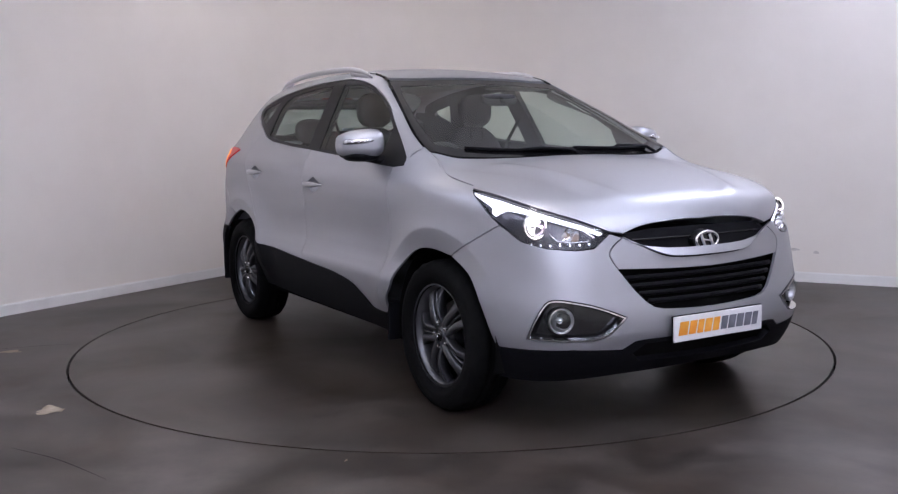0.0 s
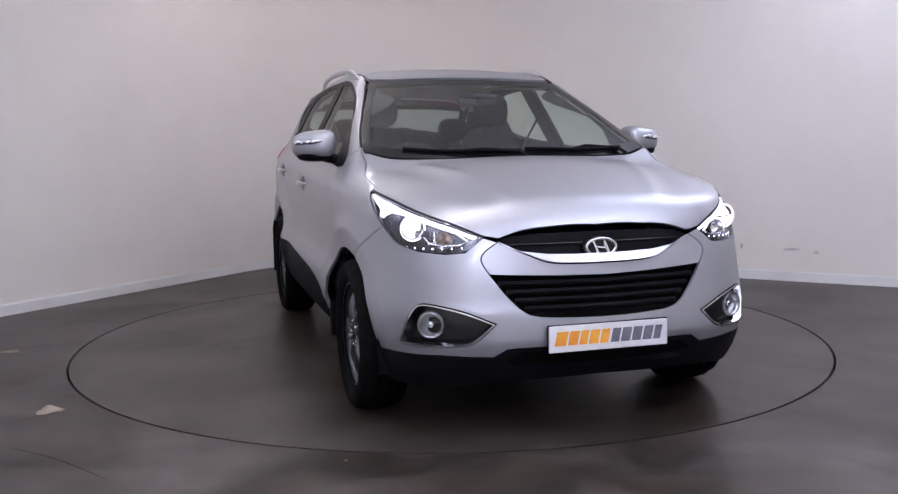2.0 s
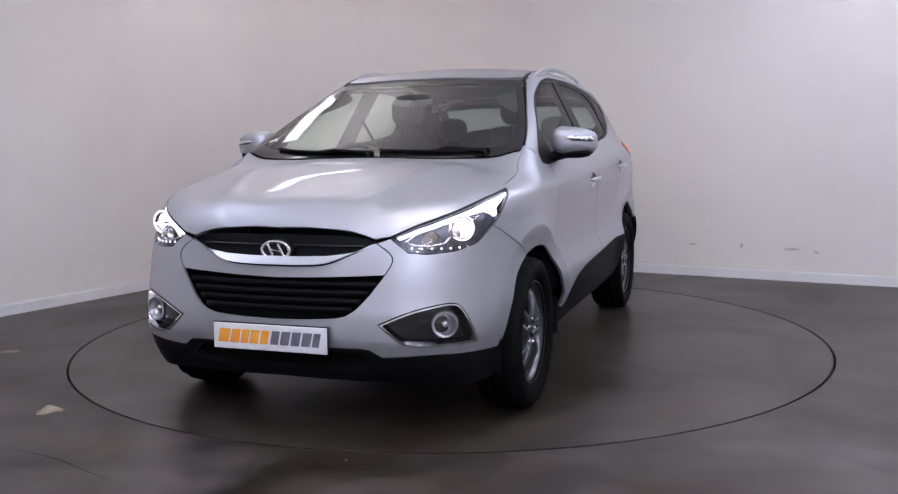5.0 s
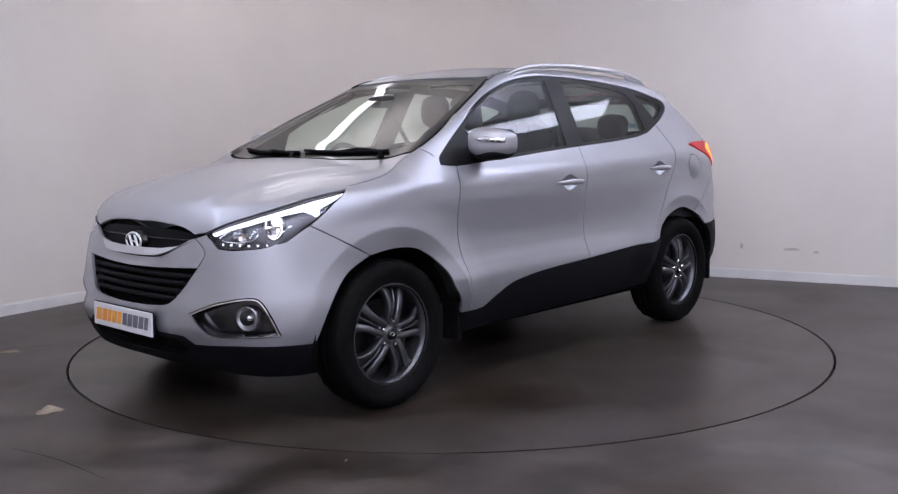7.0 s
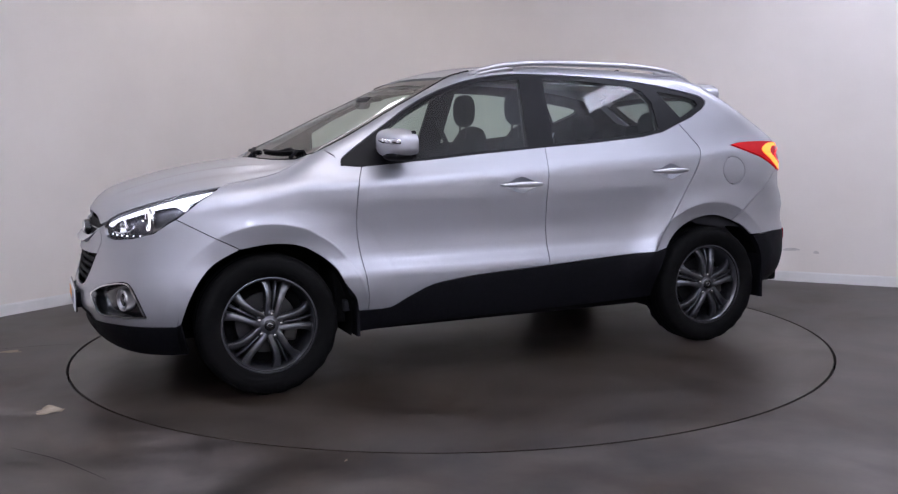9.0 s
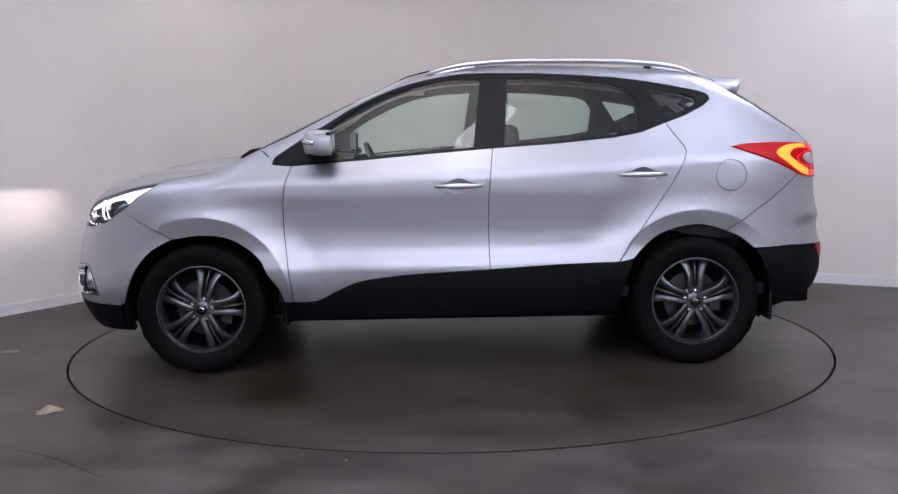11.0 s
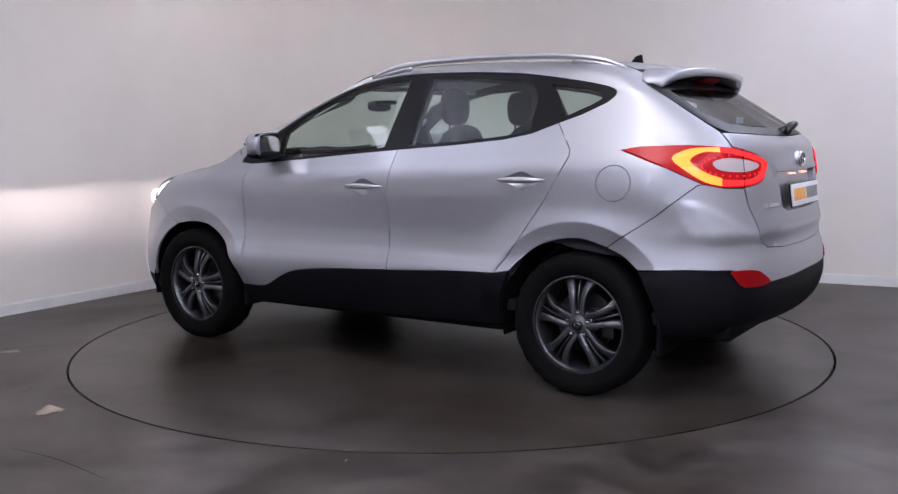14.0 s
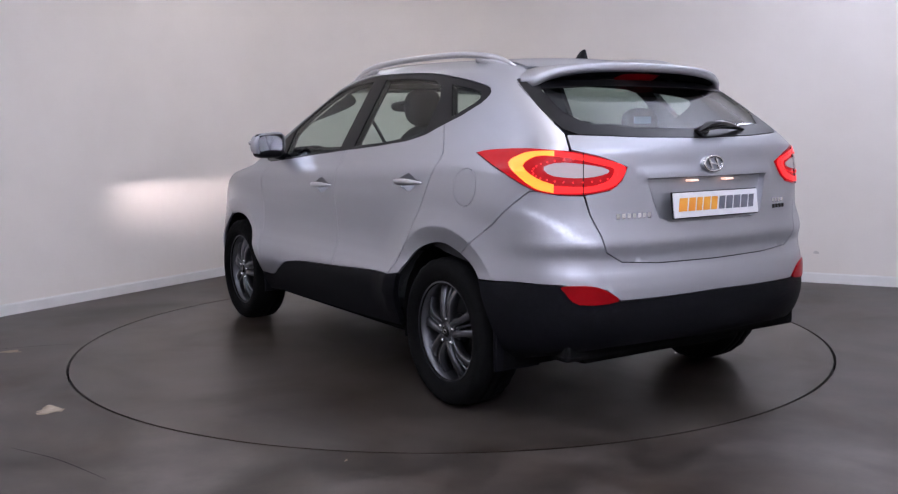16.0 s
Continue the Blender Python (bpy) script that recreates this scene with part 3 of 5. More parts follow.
CLAD_R = [(68.3, 0.628), (55.6, 0.636), (45.1, 0.633), (34.9, 0.609), (31.5, 0.562), (16.0, 0.563), (0.0, 0.567)]


ARCH_F, ARCH_F2, ARCH_R, ARCH_R2 = (eased(a) for a in (ARCH_F, ARCH_F2, ARCH_R, ARCH_R2))
NOSE, MOUTH = eased(NOSE, 3), eased(MOUTH, 3)
WIN_TOP, SILL, COWL, GLASS_EDGE, ROOF_EDGE, HOOD_SIDE = (eased(a, 3) for a in (WIN_TOP, SILL, COWL, GLASS_EDGE, ROOF_EDGE, HOOD_SIDE))
HEAD = [(72.6, 1.018, 1), (60.4, 0.985), (47.7, 0.93), (38.6, 0.886), (31.9, 0.841, 1), (33.4, 0.80), (35.8, 0.784)] + LAMP_LOW[3::-1] + [(62.4, 0.905), (66.5, 0.959)]
HEAD = rounded(HEAD, 4)
LAMP_TOP = HEAD[:17]  # from the outer tip to the inner tip


def straight(a, b, n=6):
    return [(a[0] + (b[0] - a[0]) * k / n, a[1] + (b[1] - a[1]) * k / n) for k in range(n + 1)]


def two_sides(name, mode, outline, mat, label="", **more):
    return [patch(name, mode, outline, mat, car, s=s, label=label, **more) for s in (1, -1)]


# bonnet, windscreen, roof
def bonnet():
    half = [(2.058, 0.0), (2.05, 0.2), (2.042, 0.32), (2.038, 0.42)] + [(float(p[0]), float(p[1])) for p in onto("front", LAMP_TOP[::-1])[0]] + HOOD_SIDE[1:] + COWL
    o = patch("bonnet", "top", both_y(half), PAINT, car, step=0.03)
    return o


bonnet()
screen = both_y([(COWL[-1][0] - 0.012, 0.0)] + [(x - 0.012, y) for x, y in COWL[-2::-1]] + GLASS_EDGE + [(0.275, 0.42), (0.285, 0.25), (0.29, 0.0)])
screen_in = both_y([(1.13, 0.0), (1.12, 0.2), (1.085, 0.42), (1.03, 0.6), (0.985, 0.688), (0.95, 0.69), (0.72, 0.648), (0.45, 0.575), (0.335, 0.525), (0.345, 0.4), (0.35, 0.0)])
patch("windscreen_border", "top", screen, GLOSS_BLACK, car, holes=[screen_in], gap=0.0015, deep=0.006)
patch("windscreen", "top", screen_in, GLASS_FRONT, car, gap=0.0, deep=0.0, label="tinted windscreen glass", step=0.04)
patch("roof", "top", both_y([(0.262, 0.0), (0.255, 0.25), (0.245, 0.42), (0.215, 0.54)] + ROOF_EDGE + [(-1.485, 0.4), (-1.495, 0.0)]), PAINT, car, step=0.05)

# sides
lamp_side = to_side("front", LAMP_LOW[:1] + LAMP_BACK)
SEAM_F = straight((1.452, 0.721), (1.579, 0.787)) + straight((1.579, 0.787), to_side("front", [(59.6, 0.872)])[0])[1:]
for e in (1, -1):
    seam, _ = onto("top", [(x, e * y) for x, y in HOOD_SIDE + [(1.05, 0.753), (0.98, 0.752)]])
    part("wing_flange", sweep([tuple(q - np.array([0, 0, 0.014])) for q in seam], 0.011, 8), PAINT, car)
fender = eased(DOOR_F, 3) + [p for p in ARCH_F2[::-1] if p[0] < 1.44] + SEAM_F + lamp_side[1:] + to_side("top", HOOD_SIDE) + to_side("top", [(1.05, 0.758), (1.0, 0.757)]) + [(0.925, 1.128), (0.925, 1.105)]
two_sides("front_wing", "side", fender, PAINT, step=0.018)


def handle_cup(cx, cz):
    half = [(-0.1, 0.0), (-0.05, 0.024), (-0.014, 0.039), (0.014, 0.039), (0.05, 0.024), (0.1, 0.0), (0.05, -0.026), (0.014, -0.041), (-0.014, -0.041), (-0.05, -0.026)]
    return [(cx + a, cz + b) for a, b in half]


HANDLES = [(-0.055, 0.978), (-1.028, 1.025)]
front_door = [WIN_LOW[-1]] + eased(DOOR_F, 3)[1:] + SILL[1:] + DOOR_M[-2::-1] + WIN_LOW[-3:-1]
rear_door = DOOR_M + SILL2[1:] + eased(DOOR_R, 3)[-2::-1] + WIN_LOW[2:5]
for title, line, (hx, hz) in (("front_door", front_door, HANDLES[0]), ("rear_door", rear_door, HANDLES[1])):
    for s in (1, -1):
        cup = rounded(handle_cup(hx, hz), 3)
        door = patch(title, "side", line, PAINT, car, s=s, holes=[cup], step=0.025)
        patch("handle_recess", "side", cup, PAINT, door, s=s, gap=-0.001, deep=0.0, step=0.012,
              dent=lambda x, z, hx=hx, hz=hz: -0.045 * max(0, 1 - (abs(x - hx) / 0.1) - (abs(z - hz) / 0.05) ** 2))
        ends = np.linspace(-0.128, 0.128, 13)
        base, _ = onto("side", [(hx + e, hz + 0.002) for e in ends], s)
        path = [tuple(b + np.array([0, s * (0.003 + 0.026 * (1 - (e / 0.128) ** 4)), 0])) for b, e in zip(base, ends)]
        part("door_handle", sweep(path, 0.0165, 10, flat=0.55, taper=[0.25 + 0.75 * (1 - (abs(e) / 0.129) ** 2.2) for e in ends]), SATIN, door, "satin silver door handle", True)
D_PILLAR = to_side("rear", [(44.6, 1.245), (51.4, 1.337), (58.0, 1.415), (65.5, 1.489)])
SEAM_R = straight((-1.475, 0.722), (-1.704, 0.874)) + straight((-1.704, 0.874), (-1.872, 1.010))[1:]
side_frame = (WIN_TOP + WIN_LOW[:2] + eased(DOOR_R, 3)[1:] + ARCH_R[:-1] + SEAM_R
              + to_side("rear", [p[:2] for p in (TAIL_LOW[1:] + TAIL_TOP)]) + to_side("rear", straight((43.2, 1.175), (44.5, 1.24), 4)) + D_PILLAR + [(-1.535, 1.515)] + to_side("top", [(x, y + 0.006) for x, y in ROOF_EDGE[::-1]])
              + to_side("top", [(x, y + 0.006) for x, y in GLASS_EDGE[::-1]]) + [(0.955, 1.155)])
fuel = [(-1.5 + 0.082 * math.cos(k * math.pi / 14), 1.017 + 0.082 * math.sin(k * math.pi / 14)) for k in range(28)]
patch("side_frame", "side", side_frame, PAINT, car, s=1, holes=[fuel], step=0.018)
patch("side_frame", "side", side_frame, PAINT, car, s=-1, step=0.018)
patch("fuel_flap", "side", fuel, PAINT, car, s=1, gap=0.001)

# side windows and their black surround
GLASS_F = [(0.64, 1.128), (0.645, 1.288), (0.50, 1.383), (0.347, 1.458), (0.189, 1.511), (0.032, 1.54), (-0.189, 1.551), (-0.136, 1.185), (0.17, 1.163), (0.45, 1.138)]
GLASS_R = [(-0.34, 1.553), (-0.595, 1.545), (-0.901, 1.516), (-0.976, 1.49), (-1.024, 1.427), (-1.018, 1.268), (-0.889, 1.243), (-0.589, 1.215), (-0.303, 1.198)]
GLASS_Q = [(-1.085, 1.488), (-1.28, 1.458), (-1.352, 1.437), (-1.362, 1.412), (-1.325, 1.388), (-1.20, 1.334)]
surround = WIN_TOP + WIN_LOW
for s in (1, -1):
    patch("window_surround", "side", surround, SURROUND, car, s=s, off=-0.004, holes=[GLASS_F, GLASS_R, GLASS_Q], gap=0.002, deep=0.03)
    patch("front_window", "side", GLASS_F, GLASS_SIDE, car, s=s, off=-0.008, gap=-0.004, deep=0.0, step=0.03)
    patch("rear_window", "side", GLASS_R, GLASS_SIDE, car, s=s, off=-0.008, gap=-0.004, deep=0.0, step=0.03)
    patch("quarter_window", "side", GLASS_Q, GLASS_SIDE, car, s=s, off=-0.008, gap=-0.004, deep=0.0, step=0.03)

# lower cladding
sill_clad = SILL + SILL2[1:] + [(-0.977, 0.583), (-0.945, 0.5), (-0.915, 0.4), (-0.905, 0.305), (-0.434, 0.292), (0.18, 0.287), (0.617, 0.283), (0.885, 0.262), (0.872, 0.379)]
two_sides("sill_cladding", "side", sill_clad, PLASTIC, "textured black plastic sill cladding", off=0.003, deep=0.03)
arch_nose = to_nose("side", ARCH_F)
clad_f = both(CLAD_F + [(arch_nose[0][0], 0.372), (arch_nose[0][0] + 0.6, 0.225), (56.0, 0.222), (45.0, 0.23), (30.0, 0.25), (0.0, 0.262)])
intake = both([(0.0, 0.385), (22.5, 0.383), (26.0, 0.345), (24.0, 0.31), (0.0, 0.305)])
patch("front_cladding", "front", clad_f, PLASTIC, car, off=0.002, deep=0.03, holes=[intake], label="textured black plastic lower bumper")
patch("lower_intake", "front", intake, GAP, car, off=-0.03, gap=-0.004, deep=0.0)

# nose
fog_l = rounded([(51.6, 0.414, 1), (49.9, 0.484), (47.4, 0.56), (44.8, 0.58), (40.0, 0.571), (34.5, 0.548), (28.0, 0.503, 1), (31.8, 0.442), (35.6, 0.414), (44.6, 0.411)], 3)
fog_r = [(-a, z) for a, z in reversed(fog_l)]
half_bumper = (MOUTH[::-1] + NOSE[::-1] + [(31.9, 0.838)] + LAMP_LOW[::-1] + to_nose("side", SEAM_F[::-1]) + arch_nose[:-2][::-1] + CLAD_F[::-1])
patch("front_bumper", "front", both(half_bumper), PAINT, car, holes=[fog_l, fog_r], step=0.02)
LIP = eased([(28.3, 0.82), (21.1, 0.77), (15.0, 0.735), (8.0, 0.727), (0.0, 0.726)], 4)[1:]
TOP_OF_MOUTH = [(24.0, 0.690), (17.9, 0.686), (11.8, 0.682), (3.0, 0.679), (0.0, 0.678)]
patch("grille_panel", "front", both(LIP[::-1] + NOSE + TOP_OF_MOUTH), PAINT, car, step=0.025)
GRILLE_LOW = [(25.5, 0.8), (23.0, 0.787), (21.2, 0.782), (15.4, 0.770), (8.0, 0.766), (0.0, 0.765)]
patch("grille_lip", "front", both(GRILLE_LOW[::-1] + [NOSE[0]] + LIP), SILVER_TRIM, car, off=0.004, step=0.015, label="bright silver grille bar", dent=lambda a, z: 0.02 * min(max((0.775 - z) / 0.045, 0), 1))
upper = both([(0.0, 0.85), (12.4, 0.849), (19.0, 0.848), (25.5, 0.838), (28.3, 0.82)] + GRILLE_LOW)
patch("upper_grille", "front", upper, PLASTIC, car, off=-0.025, gap=-0.008, deep=0.0, step=0.03)
for z in (0.807,):
    w = 23.5 if z < 0.8 else 25.0
    path, _ = onto("front", [(-w + 2 * w * k / 16, z) for k in range(17)])
    part("grille_slat", sweep([tuple(p - np.array([0.016, 0, 0])) for p in path], 0.0045, 6), GLOSS_BLACK, car, smooth=True)
mouth = both([(0.0, 0.678), (11.8, 0.682), (17.9, 0.686), (29.9, 0.695)] + MOUTH)
patch("lower_grille", "front", mouth, GAP, car, off=-0.05, gap=-0.01, deep=0.0)
for z, w in ((0.655, 27.3), (0.622, 25.4), (0.589, 23.3), (0.556, 21.0)):
    path, _ = onto("front", [(-w + 2 * w * k / 20, z) for k in range(21)])
    part("grille_slat", sweep([tuple(p - np.array([0.02, 0, 0])) for p in path], 0.011, 8, flat=0.9), PLASTIC, car, smooth=True)


def emblem(parent, x, z, e, w, h, mat_ring, mat_in):
    """An oval ring with a plain slanted bar across it."""
    n = 40
    ring = [(x, w * math.cos(2 * math.pi * k / n), z + h * math.sin(2 * math.pi * k / n)) for k in range(n)]
    bm = bmesh.new()
    rings = []
    for k in range(n):
        a = 2 * math.pi * k / n
        c = Vector(ring[k])
        o = Vector((0, math.cos(a), math.sin(a)))
        rings.append([bm.verts.new(c + o * 0.007 * math.cos(b) + Vector((e, 0, 0)) * 0.006 * math.sin(b)) for b in [m * math.pi / 4 for m in range(8)]])
    for k in range(n):
        a, b = rings[k], rings[(k + 1) % n]
        for m in range(8):
            bm.faces.new((a[m], a[(m + 1) % 8], b[(m + 1) % 8], b[m]))
    bmesh.ops.recalc_face_normals(bm, faces=bm.faces)
    badge = part("badge", bm, mat_ring, parent, "oval chrome badge", True)
    bm = bmesh.new()
    wide = 1.2 if e > 0 else 1.0
    f = [bm.verts.new((x - e * 0.004, y * wide, z + (zz - z) * wide)) for _, y, zz in ring]
    g = [bm.verts.new((x - e * 0.03, y * (wide + 0.1), z + (zz - z) * (wide + 0.1))) for _, y, zz in ring]
    bm.faces.new(f)
    for k in range(n):
        bm.faces.new((f[k], f[(k + 1) % n], g[(k + 1) % n], g[k]))
    bmesh.ops.recalc_face_normals(bm, faces=bm.faces)
    part("badge_field", bm, mat_in, badge)
    for y in (-0.38, 0.38):
        part("badge_bar", sweep([(x, e * -(y * w - 0.2 * w), z - 0.74 * h), (x, e * -(y * w + 0.2 * w), z + 0.74 * h)], 0.007, 6, up=(1, 0, 0)), mat_ring, badge)
    part("badge_bar", sweep([(x, e * 0.4 * w, z - 0.12 * h), (x, e * -0.4 * w, z + 0.12 * h)], 0.0055, 6, up=(1, 0, 0)), mat_ring, badge)


emblem(car, 2.092, 0.787, 1, 0.064, 0.036, CHROME, GLOSS_BLACK)


def slab(parent, name, outline, x0, x1, mat, label="", matrix=None):
    """A flat plate of (y, z) outline between two x."""
    bm = bmesh.new()
    a = [bm.verts.new((x0, y, z)) for y, z in outline]
    b = [bm.verts.new((x1, y, z)) for y, z in outline]
    bm.faces.new(a), bm.faces.new(b[::-1])
    for i in range(len(a)):
        j = (i + 1) % len(a)
        bm.faces.new((a[i], b[i], b[j], a[j]))
    bmesh.ops.recalc_face_normals(bm, faces=bm.faces)
    return part(name, bm, mat, parent, label, matrix=matrix)


def turned(p, n, up=(0, 0, 1)):
    """A pose at p whose y axis looks along n."""
    n = Vector(n).normalized()
    x = n.cross(Vector(up)).normalized()
    z = x.cross(n)
    m = Matrix((x, n, z)).transposed().to_4x4()
    m.translation = Vector(p)
    return m


def mirrored(poly):
    return [(-p[0], *p[1:]) for p in reversed(poly)]


# headlamps
HEAD_DRL = [(71.0, 1.009), (60.4, 0.977), (47.7, 0.921), (38.6, 0.877), (33.4, 0.844), (34.0, 0.836), (38.6, 0.864), (47.7, 0.906), (54.0, 0.932), (58.5, 0.94), (60.5, 0.925), (61.6, 0.91), (62.6, 0.918), (62.8, 0.946), (66.5, 0.976)]
for s in (1, -1):
    lens = patch("headlamp", "front", HEAD, LENS, car, s=s, off=0.001, deep=0.0, gap=0.003, step=0.03, label="clear headlamp lens with its lamps lit")
    lens.visible_shadow = False
    patch("housing", "front", HEAD, LENS_DARK, lens, s=s, off=-0.06, deep=-0.058, gap=0.003, step=0.03)
    patch("bezel", "front", HEAD, GLOSS_BLACK, lens, s=s, off=-0.004, deep=0.02, gap=0.002, step=0.03, holes=[[(a / DEG, z) for a, z in inset([(a * DEG, z) for a, z in HEAD], 0.006)]])
    patch("light_guide", "front", HEAD_DRL, DRL, lens, s=s, off=-0.014, deep=0.012, gap=0.0, step=0.02, label="glowing white daytime light strip")
    c, _ = onto("front", [(50.0, 0.87), (41.0, 0.828)], s)
    p = Vector(c[0]) - Vector((0.042, s * 0.016, 0))
    fwd = Vector((1.0, s * 0.03, -0.012))
    m = turned(p, fwd)
    part("projector", lathe([(0.05, 0.0), (0.051, 0.012), (0.046, 0.022), (0.041, 0.02), (0.041, -0.012), (0.0, -0.02)], 32), REFLECTOR, lens, "brightly lit projector", True, m)
    bulb = bmesh.new()
    w, h = 0.009, 0.0015
    q = [bulb.verts.new(v) for v in ((-w, 0, -h), (w, 0, -h), (w, 0, h), (-w, 0, h))]
    f = bulb.faces.new(q)
    bulb.normal_update()
    if f.normal.y < 0:
        f.normal_flip()
    part("bulb", bulb, BEAM, lens, "glowing white bulb", matrix=m @ Matrix.Translation((0, 0.0, 0)))
    part("glow_lens", lathe([(0.036, 0.004), (0.03, 0.016), (0.018, 0.022), (0.0, 0.024)], 24), LENS, lens, smooth=True, matrix=m).visible_shadow = False
    part("cut_off", block(-0.03, 0.03, -0.004, 0.05, h, h + 0.002, 0), LENS_DARK, lens, matrix=m)
    for e in (-1, 1):
        part("baffle", block(e * 0.022 - 0.0005, e * 0.022 + 0.0005, -0.004, 0.042, -0.007, h, 0), LENS_DARK, lens, matrix=m)
    part("baffle", block(-0.016, 0.016, -0.004, 0.012, -0.0035, -0.0025, 0), LENS_DARK, lens, matrix=m)
    part("lit_bowl", lathe([(0.046, 0.02), (0.04, 0.002), (0.03, -0.006), (0.0, -0.012)], 28), LIT_BOWL, lens, "bright lamp bowl", True, m @ Matrix.Scale(1.15, 4))
    p2 = Vector(c[1]) - Vector((0.045, s * 0.01, 0))
    part("reflector", lathe([(0.038, 0.024), (0.033, 0.004), (0.02, -0.012), (0.0, -0.016)], 28), REFLECTOR, lens, smooth=True, matrix=turned(p2, (1, s * 0.25, 0)))
    part("amber_bulb", lathe([(0.008, -0.01), (0.008, 0.0), (0.005, 0.006), (0.0, 0.008)], 14), AMBER, lens, smooth=True, matrix=turned(p2, (1, s * 0.25, 0)))
    trim, _ = onto("front", [(46.0, 0.838), (44.6, 0.812), (41.0, 0.803), (37.4, 0.806), (35.6, 0.822), (38.4, 0.85), (43.0, 0.872)], s)
    part("chrome_trim", sweep([tuple(q - np.array([0.022, s * 0.01, 0])) for q in trim], 0.0045, 8, flat=1.6), CHROME, lens, "bright U-shaped lamp trim", True)
    dots, _ = onto("front", [(37.0 + 2.3 * k, 0.797 - 0.004 * math.sin(k * 0.45)) for k in range(7)], s)
    for d in dots:
        part("led", lathe([(0.0042, 0.0), (0.0035, 0.003), (0.0, 0.004)], 10), DRL, lens, matrix=turned(Vector(d) - Vector((0.018, s * 0.012, 0)), (0.8, s * 0.5, 0)))

# fog lamps in their recesses
for s in (1, -1):
    ring_in = [(a / DEG, z) for a, z in inset([(a * DEG, z) for a, z in fog_l], 0.011)]
    bez = patch("fog_lamp_bezel", "front", fog_l, CHROME, car, s=s, off=0.003, deep=0.03, holes=[ring_in], gap=0.003, step=0.03, label="black recess with a bright metal edge")
    patch("recess", "front", fog_l, GLOSS_BLACK, bez, s=s, off=-0.045, deep=-0.04, gap=0.002, step=0.03)
    c, _ = onto("front", [(43.2, 0.492)], s)
    m = turned(Vector(c[0]) - Vector((0.05, s * 0.022, 0)), (1.0, s * 0.33, 0))
    part("fog_lamp", lathe([(0.0, 0.0), (0.028, 0.003), (0.042, 0.02), (0.046, 0.034), (0.052, 0.036), (0.054, 0.028), (0.054, -0.01)], 32), FOG_METAL, bez, "round chrome fog lamp", True, m)
    part("bulb_shield", lathe([(0.0, 0.024), (0.01, 0.021), (0.015, 0.012), (0.016, 0.002)], 18), CHROME, bez, smooth=True, matrix=m)
    part("fog_lens", lathe([(0.046, 0.033), (0.03, 0.04), (0.0, 0.043)], 28), LENS, bez, smooth=True, matrix=m).visible_shadow = False


# number plates: a maker's sign of plain slanted blocks, no letters
def plate(x, z, e, tilt):
    m = pose(x, 0, z, 0, tilt, 0 if e > 0 else 180)
    p = part("number_plate", block(-0.006, 0.006, -0.26, 0.26, -0.053, 0.053, 0.004), PLATE_WHITE, car, "white plate with orange and grey block marks", matrix=m)
    part("plate_edge", block(-0.009, -0.001, -0.264, 0.264, -0.057, 0.057, 0.003), GLOSS_BLACK, car, matrix=m)
    widths = [0.055, 0.046, 0.039, 0.046, 0.042, 0.042, 0.046, 0.046, 0.046, 0.037]
    y = -0.238
    for k, w in enumerate(widths):
        o = [(y, -0.026), (y + w - 0.006, -0.026), (y + w + 0.006, 0.03), (y + 0.012, 0.03)]
        slab(p, "mark", o, 0.0062, 0.0074, ORANGE_INK if k < 5 else GREY_INK)
        y += w + (0.006 if k == 4 else 0.0022)
    return p


plate(2.166, 0.438, 1, -1.0)
part("plate_holder", block(2.11, 2.158, -0.24, 0.24, 0.4, 0.475, 0.006), PLASTIC, car)
plate(-2.137, 0.938, -1, -7.0)

# tail: bumper, tailgate, rear window
arch_tail = to_nose("side", ARCH_R2[1:], -1)
rear_line = to_nose("side", SEAM_R[::-1], -1)
CLAD_R_END = [(arch_tail[-1][0], 0.628)]
half = GATE[:-1] + [(40.1, 0.993)] + [p[:2] for p in TAIL_LOW[:2]] + rear_line + arch_tail + CLAD_R[1:]
patch("rear_bumper", "rear", both(half), PAINT, car, step=0.018)
clad_r = both([(0.0, 0.36), (20.0, 0.364), (34.0, 0.36), (45.0, 0.335), (56.0, 0.29), (62.0, 0.245)] + to_nose("side", [(-1.700, 0.235), (-1.718, 0.29), (-1.722, 0.36), (-1.708, 0.45), (-1.675, 0.54), (-1.645, 0.6)], -1) + [(arch_tail[-1][0], 0.624)] + CLAD_R[1:])
REFL = [(44.7, 0.629), (38.4, 0.63), (34.9, 0.607), (32.1, 0.562), (41.0, 0.553), (44.1, 0.601)]
patch("rear_cladding", "rear", clad_r, PLASTIC, car, off=0.003, deep=0.03, label="textured black plastic lower rear bumper")
for s in (1, -1):
    patch("rear_reflector", "rear", rounded(REFL, 3), RED_PLAIN, car, s=s, off=0.008, deep=0.012, gap=0.001, step=0.02, label="red plastic bumper reflector")
gate = GATE + [p[:2] for p in TAIL_IN[-2::-1]] + [(43.0, 1.178), (44.4, 1.24)] + PANE_R[2::-1]
recess = both([(0.0, 1.052), (23.5, 1.052), (22.0, 0.98), (20.0, 0.892), (17.0, 0.872), (0.0, 0.868)])
tailgate = patch("tailgate", "rear", both(gate), PAINT, car, holes=[recess], step=0.02, dent=lambda a, z: 0.012 * max(0, 1 - abs(z - 1.062) / 0.05) * (1 if abs(a) < 26 else 0) * (1 if z > 1.05 else 0))
